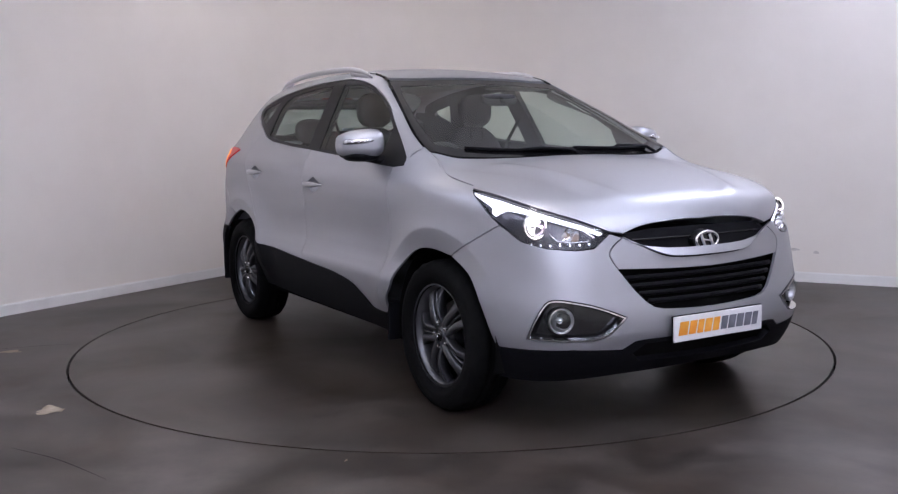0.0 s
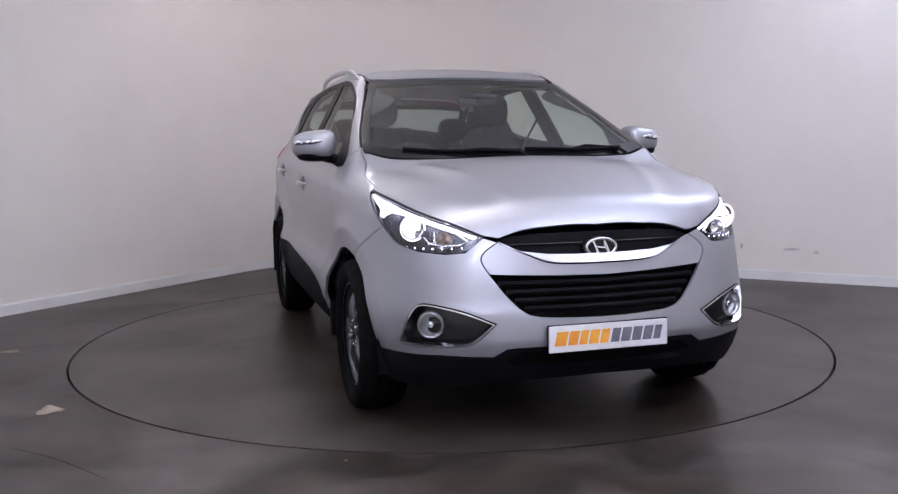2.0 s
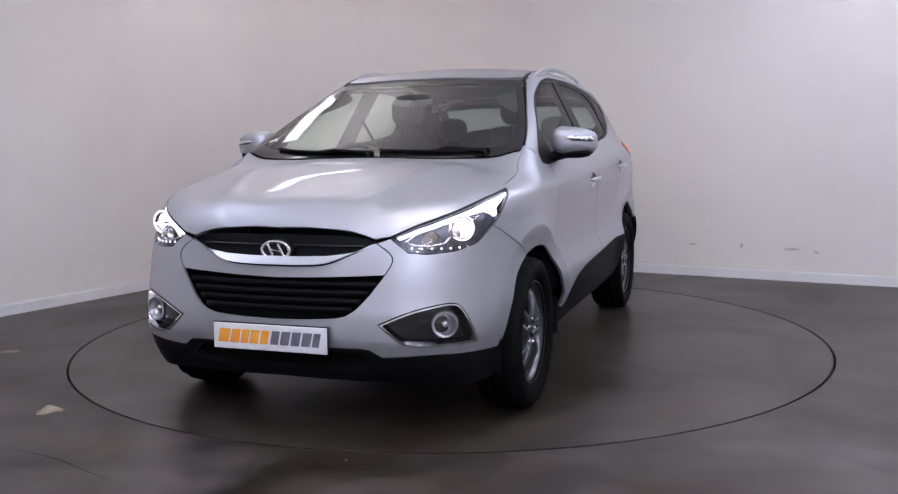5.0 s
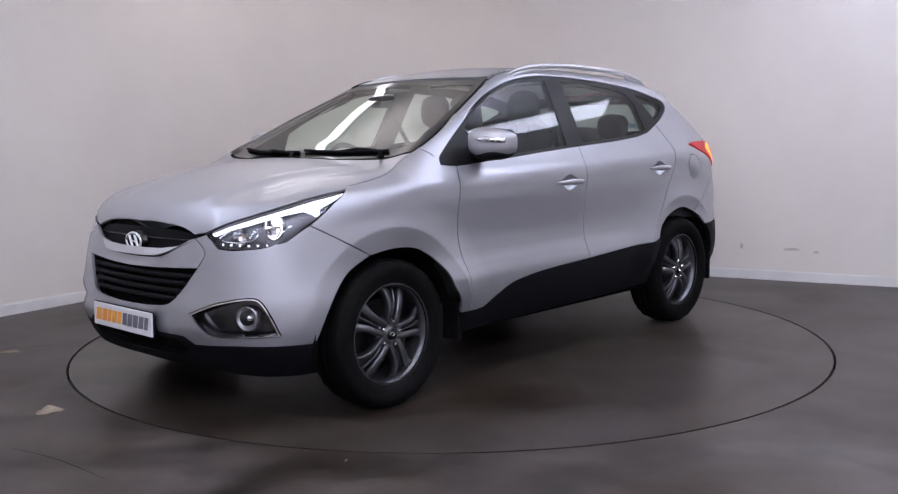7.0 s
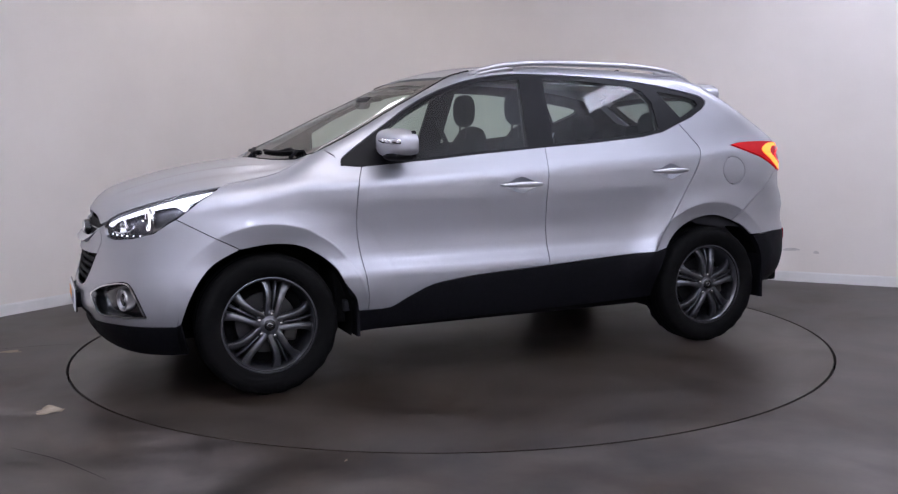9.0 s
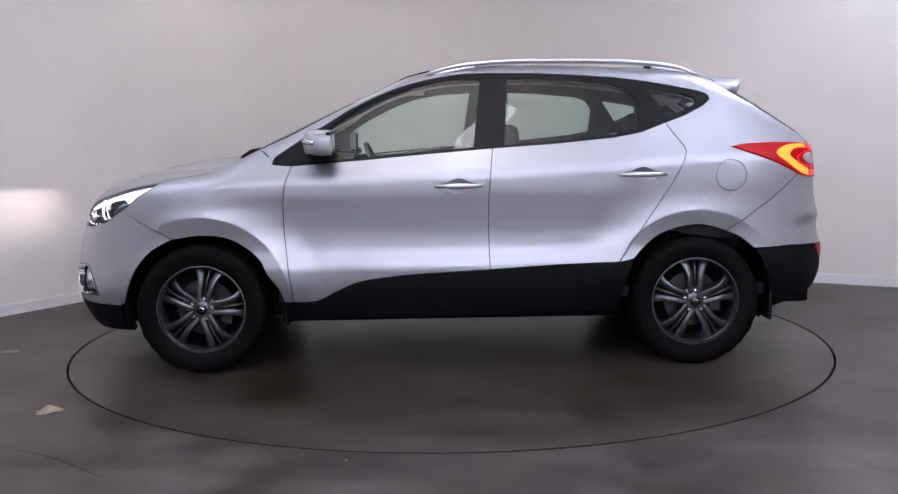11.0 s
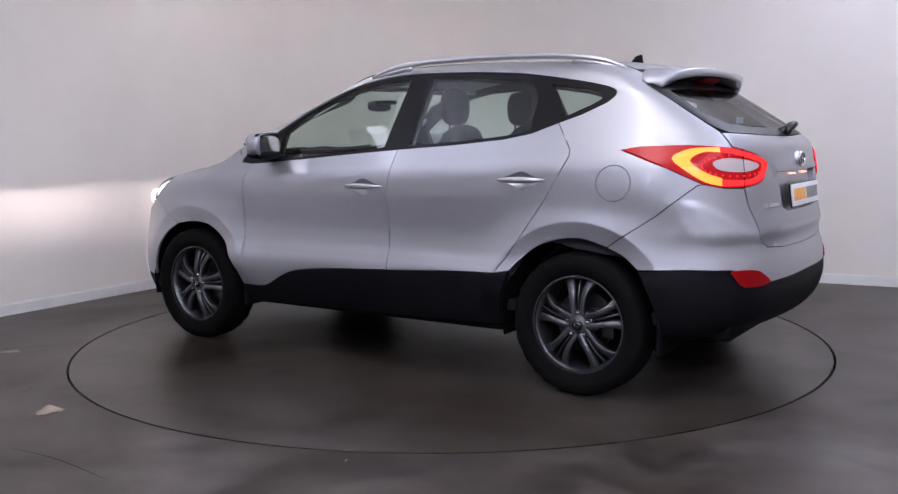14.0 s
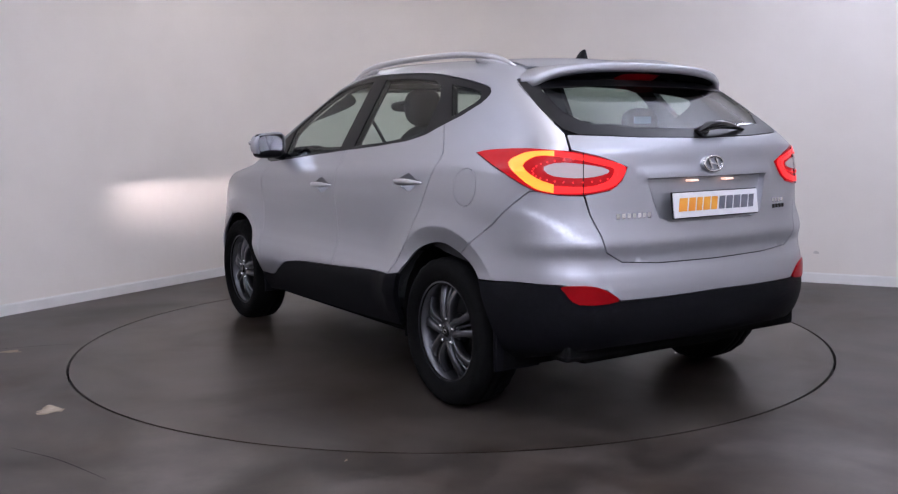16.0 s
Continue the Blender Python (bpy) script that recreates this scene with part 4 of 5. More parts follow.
patch("plate_recess", "rear", recess, PAINT, tailgate, off=-0.028, deep=-0.028, gap=-0.001, step=0.03)
for y in (-0.11, 0.11):
    part("plate_lamp", block(-2.112, -2.085, y - 0.025, y + 0.025, 1.035, 1.043, 0.002), PLATE_LAMP, tailgate, "small lit plate lamp")
pane = both(PANE_R + [(50.0, 1.487), (25.0, 1.492), (0.0, 1.493)])
pane_in = both([(0.0, 1.262), (24.0, 1.268), (38.0, 1.283), (46.0, 1.335), (55.0, 1.44), (40.0, 1.455), (0.0, 1.458)])
patch("rear_screen_border", "rear", pane, SURROUND, car, holes=[pane_in], gap=0.002, deep=0.006, step=0.03)
patch("rear_screen", "rear", pane_in, GLASS_TAIL, car, gap=0.0, deep=0.0, step=0.05, label="tinted rear window glass")
emblem(tailgate, -2.118, 1.108, -1, 0.056, 0.032, CHROME, SILVER_TRIM)
for k in range(7):
    p, _ = onto("rear", [(32.0 - 1.45 * k, 0.905)])
    part("letter_block", block(-0.004, 0.004, -0.0085, 0.0085, -0.011, 0.011, 0.002), CHROME, tailgate, matrix=turned(Vector(p[0]), (-1, 0.2, 0)) @ pose(0, 0, 0, 0, 0, 90))
for k in range(4):
    p, _ = onto("rear", [(-26.5 - 1.5 * k, 0.93), (-26.5 - 1.5 * k, 0.902)])
    for i in (0, 1):
        part("letter_block", block(-0.004, 0.004, -0.0085, 0.0085, -0.009, 0.009, 0.002), CHROME if i == 0 else GLOSS_BLACK, tailgate, matrix=turned(Vector(p[i]), (-1, -0.2, 0)) @ pose(0, 0, 0, 0, 0, 90))

# tail lamps
TAIL = rounded(TAIL_TOP + TAIL_IN + TAIL_LOW, 3)
HOT = [(46.8, 1.172, 1), (52.0, 1.17), (55.5, 1.157), (58.5, 1.125), (55.5, 1.075), (51.0, 1.024), (46.8, 1.006, 1), (46.8, 1.04, 1), (50.6, 1.064), (54.3, 1.114), (51.2, 1.151), (46.8, 1.152, 1)]
LOOP = [(46.8, 1.173, 1), (42.5, 1.162), (35.5, 1.136), (30.1, 1.105), (31.5, 1.05), (34.2, 1.022), (39.8, 1.005), (46.8, 1.005, 1),
        (46.8, 1.034, 1), (40.0, 1.028), (36.0, 1.04), (33.8, 1.06), (33.0, 1.098), (36.2, 1.116), (42.5, 1.142), (46.8, 1.152, 1)]
CLEAR = [(49.0, 1.109), (44.5, 1.127), (35.8, 1.104), (34.6, 1.082), (39.9, 1.064), (47.0, 1.074)]
for s in (1, -1):
    lamp = patch("tail_lamp", "rear", TAIL, RED_LENS, car, s=s, off=0.006, deep=0.04, gap=0.003, step=0.025, label="red tail lamp with a glowing light loop")
    patch("light_loop", "rear", rounded(HOT, 3), ORANGE_GLOW, lamp, s=s, off=0.0085, deep=0.004, gap=0.0, step=0.015, label="glowing orange light bar")
    patch("light_loop", "rear", rounded(LOOP, 3), RED_GLOW, lamp, s=s, off=0.0085, deep=0.004, gap=0.0, step=0.015, label="glowing red light bar")
    patch("reversing_lens", "rear", rounded(CLEAR, 3), CLEAR_RED, lamp, s=s, off=0.009, deep=0.004, gap=0.0, step=0.015, label="clear reversing lens")
    dots, _ = onto("rear", [(41.5 + 10.2 * math.cos(k * math.pi / 15), 1.093 + 0.047 * math.sin(k * math.pi / 15)) for k in range(30)], s)
    for d in dots:
        n = normals(d[None])[0]
        part("led", lathe([(0.0038, -0.002), (0.0034, 0.0015), (0.0, 0.0025)], 8), RED_GLOW, lamp, matrix=turned(Vector(d + n * 0.009), n))
    p, _ = onto("rear", [(40.3, 1.165 - 0.17 * k / 8) for k in range(9)], s)
    part("split_line", sweep([tuple(a + normals(a[None])[0] * 0.0075) for a in p], 0.0025, 6, up=(1, 0, 0)), GAP, lamp)


# spoiler over the rear window
def spoiler():
    bm = bmesh.new()
    rows = []
    for y in np.linspace(-0.595, 0.595, 35):
        u = abs(y) / 0.595
        fx = -1.472 - 0.05 * u ** 6
        front_z = float(onto("top", [(fx, abs(y))])[0][0][2]) + 0.003
        low_z = float(onto("top", [(-1.6, abs(y))])[0][0][2]) - 0.004
        tip = -1.715 + 0.1 * u ** 4
        tz = min(1.572 - 0.05 * y * y - 0.04 * u ** 8, front_z - 0.012)
        under = tz - 0.038 - 0.012 * u ** 6
        prof = [(fx, front_z), (fx * 0.75 + tip * 0.25, front_z * 0.72 + tz * 0.28 + 0.003), (fx * 0.45 + tip * 0.55, front_z * 0.4 + tz * 0.6 + 0.004), (tip + 0.012, tz + 0.003), (tip, tz - 0.004), (tip + 0.003, under + 0.008),
                (tip + 0.014, under), (min(-1.60, tip + 0.1), min(low_z, under) - 0.006), (-1.58, low_z - 0.012), (fx - 0.01, front_z - 0.05)]
        rows.append([bm.verts.new((x, y, z)) for x, z in prof])
    for a, b in zip(rows[:-1], rows[1:]):
        for k in range(len(a) - 1):
            f = bm.faces.new((a[k], a[k + 1], b[k + 1], b[k]))
            f.material_index = 1 if k >= 6 and abs(a[0].co.y) < 0.54 else 0
    bm.faces.new(rows[0]), bm.faces.new(rows[-1][::-1])
    bmesh.ops.recalc_face_normals(bm, faces=bm.faces)
    o = part("rear_spoiler", bm, PAINT, car, smooth=True)
    o.data.materials.append(GLOSS_BLACK)
    return o


roof_wing = spoiler()
part("brake_light", block(-0.042, 0.042, -0.12, 0.12, -0.006, 0.02, 0.005), RED_PLAIN, roof_wing, "dark red high brake light", matrix=pose(-1.655, 0, 1.512, 0, 24, 0))

# roof rails and aerial
for s in (1, -1):
    xs = np.linspace(0.11, -1.42, 34)
    path = []
    for x in xs:
        u = (0.11 - x) / 1.53
        y = 0.584 - 0.05 * max(0, u - 0.4) ** 2 * 2.2
        z0 = float(onto("top", [(x, y)])[0][0][2])
        rise = (0.046 - 0.008 * u) * (1 - abs(2 * u - 1) ** 4)
        path.append((x, s * y, z0 + rise - 0.004))
    rail = part("roof_rail", sweep(path, 0.016, 10, flat=0.8, taper=[0.45 + 0.55 * min(1, 9 * min((0.11 - x) / 1.53, 1 - (0.11 - x) / 1.53)) for x in xs]), SATIN, car, "satin silver roof rail", True)
    web = [(x, y, z - 0.02) for x, y, z in path[1:7]], [(x, y, z - 0.02) for x, y, z in path[27:33]]
    for w in web:
        part("rail_foot", sweep(w, 0.018, 6, flat=0.5), SATIN, rail, smooth=True)
    ditch = [(xx, s * yy, float(onto("top", [(xx, yy)])[0][0][2]) - 0.001) for xx, yy in ((0.25, 0.556), (0.2, 0.549), (0.14, 0.549), (0.09, 0.55))]
    part("roof_seam", sweep(ditch, 0.007, 6), GLOSS_BLACK, car)
fin = bmesh.new()
base = [(-1.2, 0.018), (-1.24, 0.024), (-1.28, 0.02), (-1.28, -0.02), (-1.24, -0.024), (-1.2, -0.018)]
low = [fin.verts.new((x, y, 1.605)) for x, y in base]
top = [fin.verts.new((x * 0.45 + -1.27 * 0.55, y * 0.25, 1.664 if x < -1.22 else 1.657)) for x, y in base]
fin.faces.new(top)
for i in range(6):
    fin.faces.new((low[i], low[(i + 1) % 6], top[(i + 1) % 6], top[i]))
bmesh.ops.recalc_face_normals(fin, faces=fin.faces)
bmesh.ops.bevel(fin, geom=fin.edges[:], offset=0.004, segments=2, affect="EDGES")
part("aerial", fin, PLASTIC, car, "black roof aerial", True)


# wipers
def arm(points, mat, parent, r=0.008):
    return part("wiper_arm", sweep(points, r, 6, flat=1.3), mat, parent, smooth=True)


def on_top(x, y, lift):
    p = onto("top", [(x, abs(y))], 1 if y >= 0 else -1)[0][0]
    return (p[0], p[1], p[2] + lift)


for ys in ((0.60, 0.05), (0.02, -0.56)):
    pts = []
    for k in range(9):
        y = ys[0] + (ys[1] - ys[0]) * k / 8
        x = 1.14 - 0.36 * max(0, abs(y) - 0.1) ** 2 - 0.02 * k / 8
        pts.append(on_top(x + 0.005, y, 0.008))
    w = part("wiper", sweep(pts, 0.008, 6, flat=1.6), PLASTIC, car, smooth=True)
    x, y, z = pts[0]
    arm([(x + 0.07, y + 0.01, z - 0.035), (x + 0.03, y - 0.02, z - 0.004), (x + 0.012, y - 0.2, z + 0.008), pts[4]], PLASTIC, w, 0.009)
cowl = [(1.25, 0.0), (1.238, 0.2), (1.205, 0.36), (1.14, 0.56), (1.06, 0.735), (1.02, 0.735), (1.09, 0.56), (1.15, 0.36), (1.17, 0.2), (1.18, 0.0)]
patch("cowl", "top", both_y(cowl), PLASTIC, car, off=-0.012, deep=0.0, gap=0.0)
wr = part("rear_wiper", sweep([(-2.045, 0.02, 1.243), (-2.055, -0.03, 1.27), (-2.045, -0.11, 1.276), (-2.02, -0.22, 1.268), (-1.985, -0.34, 1.254)], 0.02, 10, flat=0.7, up=(-1, 0, 0.3), taper=[0.7, 1.5, 1.35, 0.9, 0.4]), GLOSS_BLACK, car, "black rear wiper", True)
part("wiper_pivot", lathe([(0.0, 0.03), (0.02, 0.028), (0.026, 0.01), (0.028, -0.03)], 16), GLOSS_BLACK, wr, smooth=True, matrix=turned((-2.03, -0.02, 1.245), (-1, 0, 0.6)))


# door mirrors
def ovoid(cx, cy, cz, rx, ry, rz, p=2.6, n=20):
    bm = bmesh.new()
    bmesh.ops.create_uvsphere(bm, u_segments=28, v_segments=n, radius=1)
    for v in bm.verts:
        c = v.co
        k = (abs(c.x) ** p + abs(c.y) ** p + abs(c.z) ** p) ** (-1 / p)
        v.co = (cx + c.x * k * rx, cy + c.y * k * ry, cz + c.z * k * rz)
    return bm


for s in (1, -1):
    bm = ovoid(0, 0, 0, 0.112, 0.108, 0.078, 3.3)
    for v in bm.verts:
        if v.co.x < -0.045:
            v.co.x = -0.045 + (v.co.x + 0.045) * 0.15
        t = (v.co.y * s + 0.105) / 0.21
        v.co.x = v.co.x * (1.0 - 0.28 * t) - 0.03 * t * t
        v.co.z = v.co.z * (1.0 - 0.2 * t) + 0.012 * (1 - t)
    cap = part("door_mirror", bm, PAINT, car, "silver door mirror with a clear indicator", True, pose(0.655, s * 0.935, 1.203))
    low = ovoid(0, 0, 0, 0.078, 0.09, 0.03)
    part("mirror_base", low, PLASTIC, cap, smooth=True, matrix=pose(-0.004, -s * 0.006, -0.053))
    part("mirror_arm", sweep([(-0.01, -s * 0.05, -0.055), (0.0, -s * 0.12, -0.075), (0.03, -s * 0.19, -0.082)], 0.03, 10, flat=1.5, taper=[1, 0.9, 1.1]), PLASTIC, cap, smooth=True)
    ring = bmesh.new()
    n = 28
    face = [ring.verts.new((-0.048, 0.078 * math.copysign(abs(math.cos(a)) ** 0.6, math.cos(a)), 0.002 + 0.054 * math.copysign(abs(math.sin(a)) ** 0.6, math.sin(a)))) for a in [2 * math.pi * k / n for k in range(n)]]
    ring.faces.new(face)
    part("mirror_frame", block(-0.062, -0.03, -0.09, 0.09, -0.064, 0.068, 0.028, 3), PLASTIC, cap)
    for v in ring.verts:
        v.co.x = -0.0632
    part("mirror_glass", ring, MIRROR, cap, "door mirror glass")
    strip = []
    for k in range(11):
        y, z = -0.03 + 0.128 * k / 10, 0.012
        x = 0.112 * max(1 - abs(y / 0.108) ** 3.3 - abs(z / 0.078) ** 3.3, 0.004) ** (1 / 3.3)
        t = (y + 0.105) / 0.21
        strip.append((x * (1.0 - 0.28 * t) - 0.03 * t * t + 0.001, s * (y + 0.002 * t), z * (1.0 - 0.2 * t) + 0.012 * (1 - t) + 0.004))
    shade = part("indicator", sweep(strip, 0.0135, 8, flat=0.7, taper=[0.2, 0.55, 0.8, 1, 1, 1, 1, 1, 1, 1, 0.9]), REFLECTOR, cap, "clear indicator strip", True)
    for k in (3, 5, 7, 9):
        a, b = Vector(strip[k]), Vector(strip[k + 1])
        c = a.lerp(b, 0.15) + Vector((0.004, s * 0.002, 0.001)), a.lerp(b, 0.85) + Vector((0.004, s * 0.002, 0.001))
        part("indicator_cell", sweep([tuple(c[0]), tuple(c[1])], 0.0075, 8), PLATE_WHITE, shade, smooth=True)


# wheels
def spoke_bars():
    """Five broad spokes, each two curved arms with a thin rib between them."""
    bm = bmesh.new()

    def bar(rows, top):
        prev = None
        for r, a, y, w in rows:
            c, t = Vector((math.cos(a), 0, math.sin(a))), Vector((-math.sin(a), 0, math.cos(a)))
            ring = [bm.verts.new(c * r + t * u * w + Vector((0, y + d, 0))) for u, d in top]
            if prev:
                for m in range(len(ring) - 1):
                    bm.faces.new((prev[m], prev[m + 1], ring[m + 1], ring[m]))
                bm.faces.new((prev[-1], prev[0], ring[0], ring[-1]))
            prev = ring

    turn = curve([0.0, 0.25, 0.55, 0.8, 1.0], [24.0, 16.0, 12.0, 13.0, 16.0])
    wide = curve([0.0, 0.3, 0.7, 1.0], [0.015, 0.014, 0.0165, 0.025])
    for k in range(5):
        base = radians(90 + 72 * k)
        for e in (-1, 1):
            rows = []
            for j in range(11):
                u = j / 10
                rows.append((0.045 + 0.18 * u, base + e * radians(float(turn(u))), 0.012 - 0.03 * u ** 2 + 0.014 * math.sin(math.pi * u), float(wide(u))))
            tilt = [(-1, -0.04), (-0.98, -0.002 - 0.004 * e), (-0.8, 0.003 - 0.003 * e), (0.8, 0.003 + 0.003 * e), (0.98, -0.002 + 0.004 * e), (1, -0.04)]
            bar(rows, tilt)
        bar([(0.075 + 0.148 * j / 8, base, 0.006 - 0.03 * (j / 8) ** 2 + 0.01 * math.sin(math.pi * j / 8), 0.0045 + 0.002 * j / 8) for j in range(9)],
            [(-1, -0.03), (-0.9, -0.002), (0, 0.003), (0.9, -0.002), (1, -0.03)])
    bmesh.ops.recalc_face_normals(bm, faces=bm.faces)
    return bm


def tread():
    """The tyre with blocks cut into its running face."""
    prof = [(0.232, 0.085), (0.245, 0.098), (0.268, 0.108), (0.295, 0.113), (0.32, 0.107), (0.334, 0.096), (0.342, 0.082)]
    bm = lathe([(0.225, -0.08)] + [(r, -y) for r, y in prof] + [(0.3455, -0.05), (0.3455, -0.03), (0.339, -0.027), (0.339, -0.02), (0.346, -0.017), (0.346, 0.017), (0.339, 0.02), (0.339, 0.027), (0.3455, 0.03), (0.3455, 0.05)]
               + [(r, y) for r, y in reversed(prof)] + [(0.225, 0.08)], 96)
    for v in bm.verts:
        r = math.hypot(v.co.x, v.co.z)
        if r > 0.33 and abs(v.co.y) > 0.06:
            a = math.atan2(v.co.z, v.co.x)
            if int((a + math.pi) / (2 * math.pi) * 48) % 2 == 0:
                k = (r - 0.0045) / r
                v.co.x, v.co.z = v.co.x * k, v.co.z * k
    return bm


def wheel():
    w = new("wheel")
    w.parent = car
    part("tyre", tread(), RUBBER, w, "black rubber tyre", True)
    part("rim", lathe([(0.228, 0.088), (0.238, 0.09), (0.24, 0.082), (0.228, 0.074), (0.218, 0.055), (0.206, 0.0), (0.205, -0.07)], 64), ALLOY, w, "dark grey alloy rim", True)
    part("spokes", spoke_bars(), ALLOY, w, "dark grey alloy spokes", True, pose(0, 0.062, 0))
    part("hub", lathe([(0.0, 0.082), (0.028, 0.081), (0.031, 0.076), (0.036, 0.074), (0.07, 0.066), (0.078, 0.05), (0.078, 0.0)], 40), ALLOY, w, smooth=True)
    part("hub_cap", lathe([(0.0, 0.0855), (0.026, 0.0845), (0.028, 0.08)], 28), GLOSS_BLACK, w, smooth=True)
    cap_ring = [(0.014 * math.cos(k * math.pi / 8), 0.0865, 0.0085 * math.sin(k * math.pi / 8)) for k in range(17)]
    part("cap_badge", sweep(cap_ring, 0.0018, 5, up=(0, 1, 0)), CHROME, w)
    for k in range(5):
        a = radians(90 + 72 * k)
        part("wheel_nut", lathe([(0.0, 0.086), (0.008, 0.084), (0.0105, 0.078), (0.0105, 0.06)], 6), CHROME, w, "bright wheel nut", matrix=pose(0.057 * math.cos(a), 0, 0.057 * math.sin(a)))
    part("brake_disc", lathe([(0.0, -0.01), (0.15, -0.01), (0.152, -0.02), (0.15, -0.03), (0.0, -0.03)], 40), DISC_STEEL, w)
    part("back_plate", lathe([(0.0, -0.06), (0.206, -0.062), (0.206, -0.07)], 32), GAP, w)
    part("caliper", block(-0.16, -0.09, -0.05, 0.02, -0.07, 0.07, 0.012), DISC_STEEL, w)
    return w


first = wheel()
first.matrix_local = pose(1.32, 0.795, 0.343, 0, -12, 0)
for x, y, rz, spin in ((-1.32, 0.795, 0, 0), (1.32, -0.795, 180, 20), (-1.32, -0.795, 180, 40)):
    copy_thing(first, pose(x, y, 0.343, 0, 0, rz) @ pose(0, 0, 0, 0, spin, 0))

# wheel wells, underside, mud flaps
for s in (1, -1):
    for wx in (1.32, -1.32):
        bm = bmesh.new()
        rows = []
        for k in range(25):
            a = radians(-14 + 208 * k / 24)
            rows.append([bm.verts.new((wx + 0.43 * math.cos(a), s * y, max(0.345 + 0.41 * math.sin(a), 0.2))) for y in (0.855, 0.5)] + [bm.verts.new((wx + 0.05 * math.cos(a), s * 0.5, 0.345 + 0.05 * math.sin(a)))])
        for a, b in zip(rows[:-1], rows[1:]):
            bm.faces.new((a[0], a[1], b[1], b[0]))
            bm.faces.new((a[1], a[2], b[2], b[1]))
        part("wheel_well", bm, GAP, car)
    part("mud_flap", block(0.865, 0.885, s * 0.78 - 0.13, s * 0.78 + 0.115, 0.245, 0.43, 0.008), PLASTIC, car, matrix=pose(0.0, 0, 0, 0, 0, 0))
    part("mud_flap", block(-1.735, -1.715, s * 0.78 - 0.13, s * 0.78 + 0.11, 0.235, 0.5, 0.008), PLASTIC, car)
part("underside", block(-1.85, 1.9, -0.5, 0.5, 0.235, 0.36, 0.02), GAP, car)
part("underside", block(-0.88, 0.88, -0.84, 0.84, 0.262, 0.37, 0.02), GAP, car)
part("underside", block(-2.0, -1.72, -0.72, 0.72, 0.3, 0.42, 0.02), GAP, car)
part("engine_bay", block(1.0, 1.98, -0.5, 0.5, 0.3, 0.78, 0.02), GAP, car)
part("engine_bay", block(1.74, 1.86, -0.76, 0.76, 0.24, 0.72, 0.02), GAP, car)
part("bulkhead", block(0.9, 0.96, -0.76, 0.76, 0.3, 1.04, 0.01), GAP, car)
part("exhaust", sweep([(-1.5, -0.45, 0.34), (-1.9, -0.5, 0.34), (-2.0, -0.5, 0.335)], 0.026, 12), GAP, car, smooth=True)

# cabin
for s in (1, -1):
    liner = inset(surround, -0.035)
    patch("pillar_trim", "side", liner, CABIN, car, s=s, off=-0.04, holes=[GLASS_F, GLASS_R, GLASS_Q], gap=-0.004, deep=0.0, step=0.06)
    patch("door_trim", "side", [(0.82, 1.12), (0.86, 0.45), (-0.9, 0.45), (-1.2, 0.95), (-1.16, 1.3), (-0.88, 1.235), (-0.24, 1.185)], DASH, car, s=s, off=-0.07, deep=0.0, step=0.08)
    patch("boot_trim", "side", [(-1.18, 0.72), (-1.22, 1.32), (-1.42, 1.44), (-1.55, 1.47), (-1.9, 1.22), (-1.9, 0.65), (-1.7, 0.65)], CABIN, car, s=s, off=-0.05, deep=0.0, step=0.06)
    patch("screen_pillar_trim", "side", to_side("top", [(x, y + 0.012) for x, y in GLASS_EDGE]) + [(0.193, 1.522), (0.357, 1.465), (0.51, 1.392), (0.626, 1.321), (0.746, 1.248), (0.89, 1.155)], CABIN_GREY, car, s=s, off=-0.03, deep=0.0, step=0.05)
patch("headlining", "top", both_y([(0.25, 0.0), (0.22, 0.54), (-0.4, 0.55), (-1.2, 0.53), (-1.45, 0.48), (-1.47, 0.0)]), CABIN_GREY, car, off=-0.045, deep=0.0, step=0.08)
part("cabin_floor", block(-1.9, 0.92, -0.8, 0.8, 0.36, 0.42, 0.01), CABIN, car)
part("boot_floor", block(-1.98, -1.2, -0.7, 0.7, 0.6, 0.7, 0.02), CABIN, car)


def dash_board():
    bm = bmesh.new()
    rows = []
    for y in np.linspace(-0.74, 0.74, 25):
        hood = 0.05 * math.exp(-((y + 0.36) / 0.16) ** 2)
        prof = [(1.1 - 0.12 * abs(y), 1.06), (0.95, 1.085), (0.72, 1.1 + hood), (0.6, 1.085 + hood), (0.56, 1.02), (0.58, 0.85), (0.66, 0.6)]
        rows.append([bm.verts.new((x, y, z)) for x, z in prof])
    for a, b in zip(rows[:-1], rows[1:]):
        for k in range(len(a) - 1):
            bm.faces.new((a[k], a[k + 1], b[k + 1], b[k]))
    bmesh.ops.recalc_face_normals(bm, faces=bm.faces)
    return bm


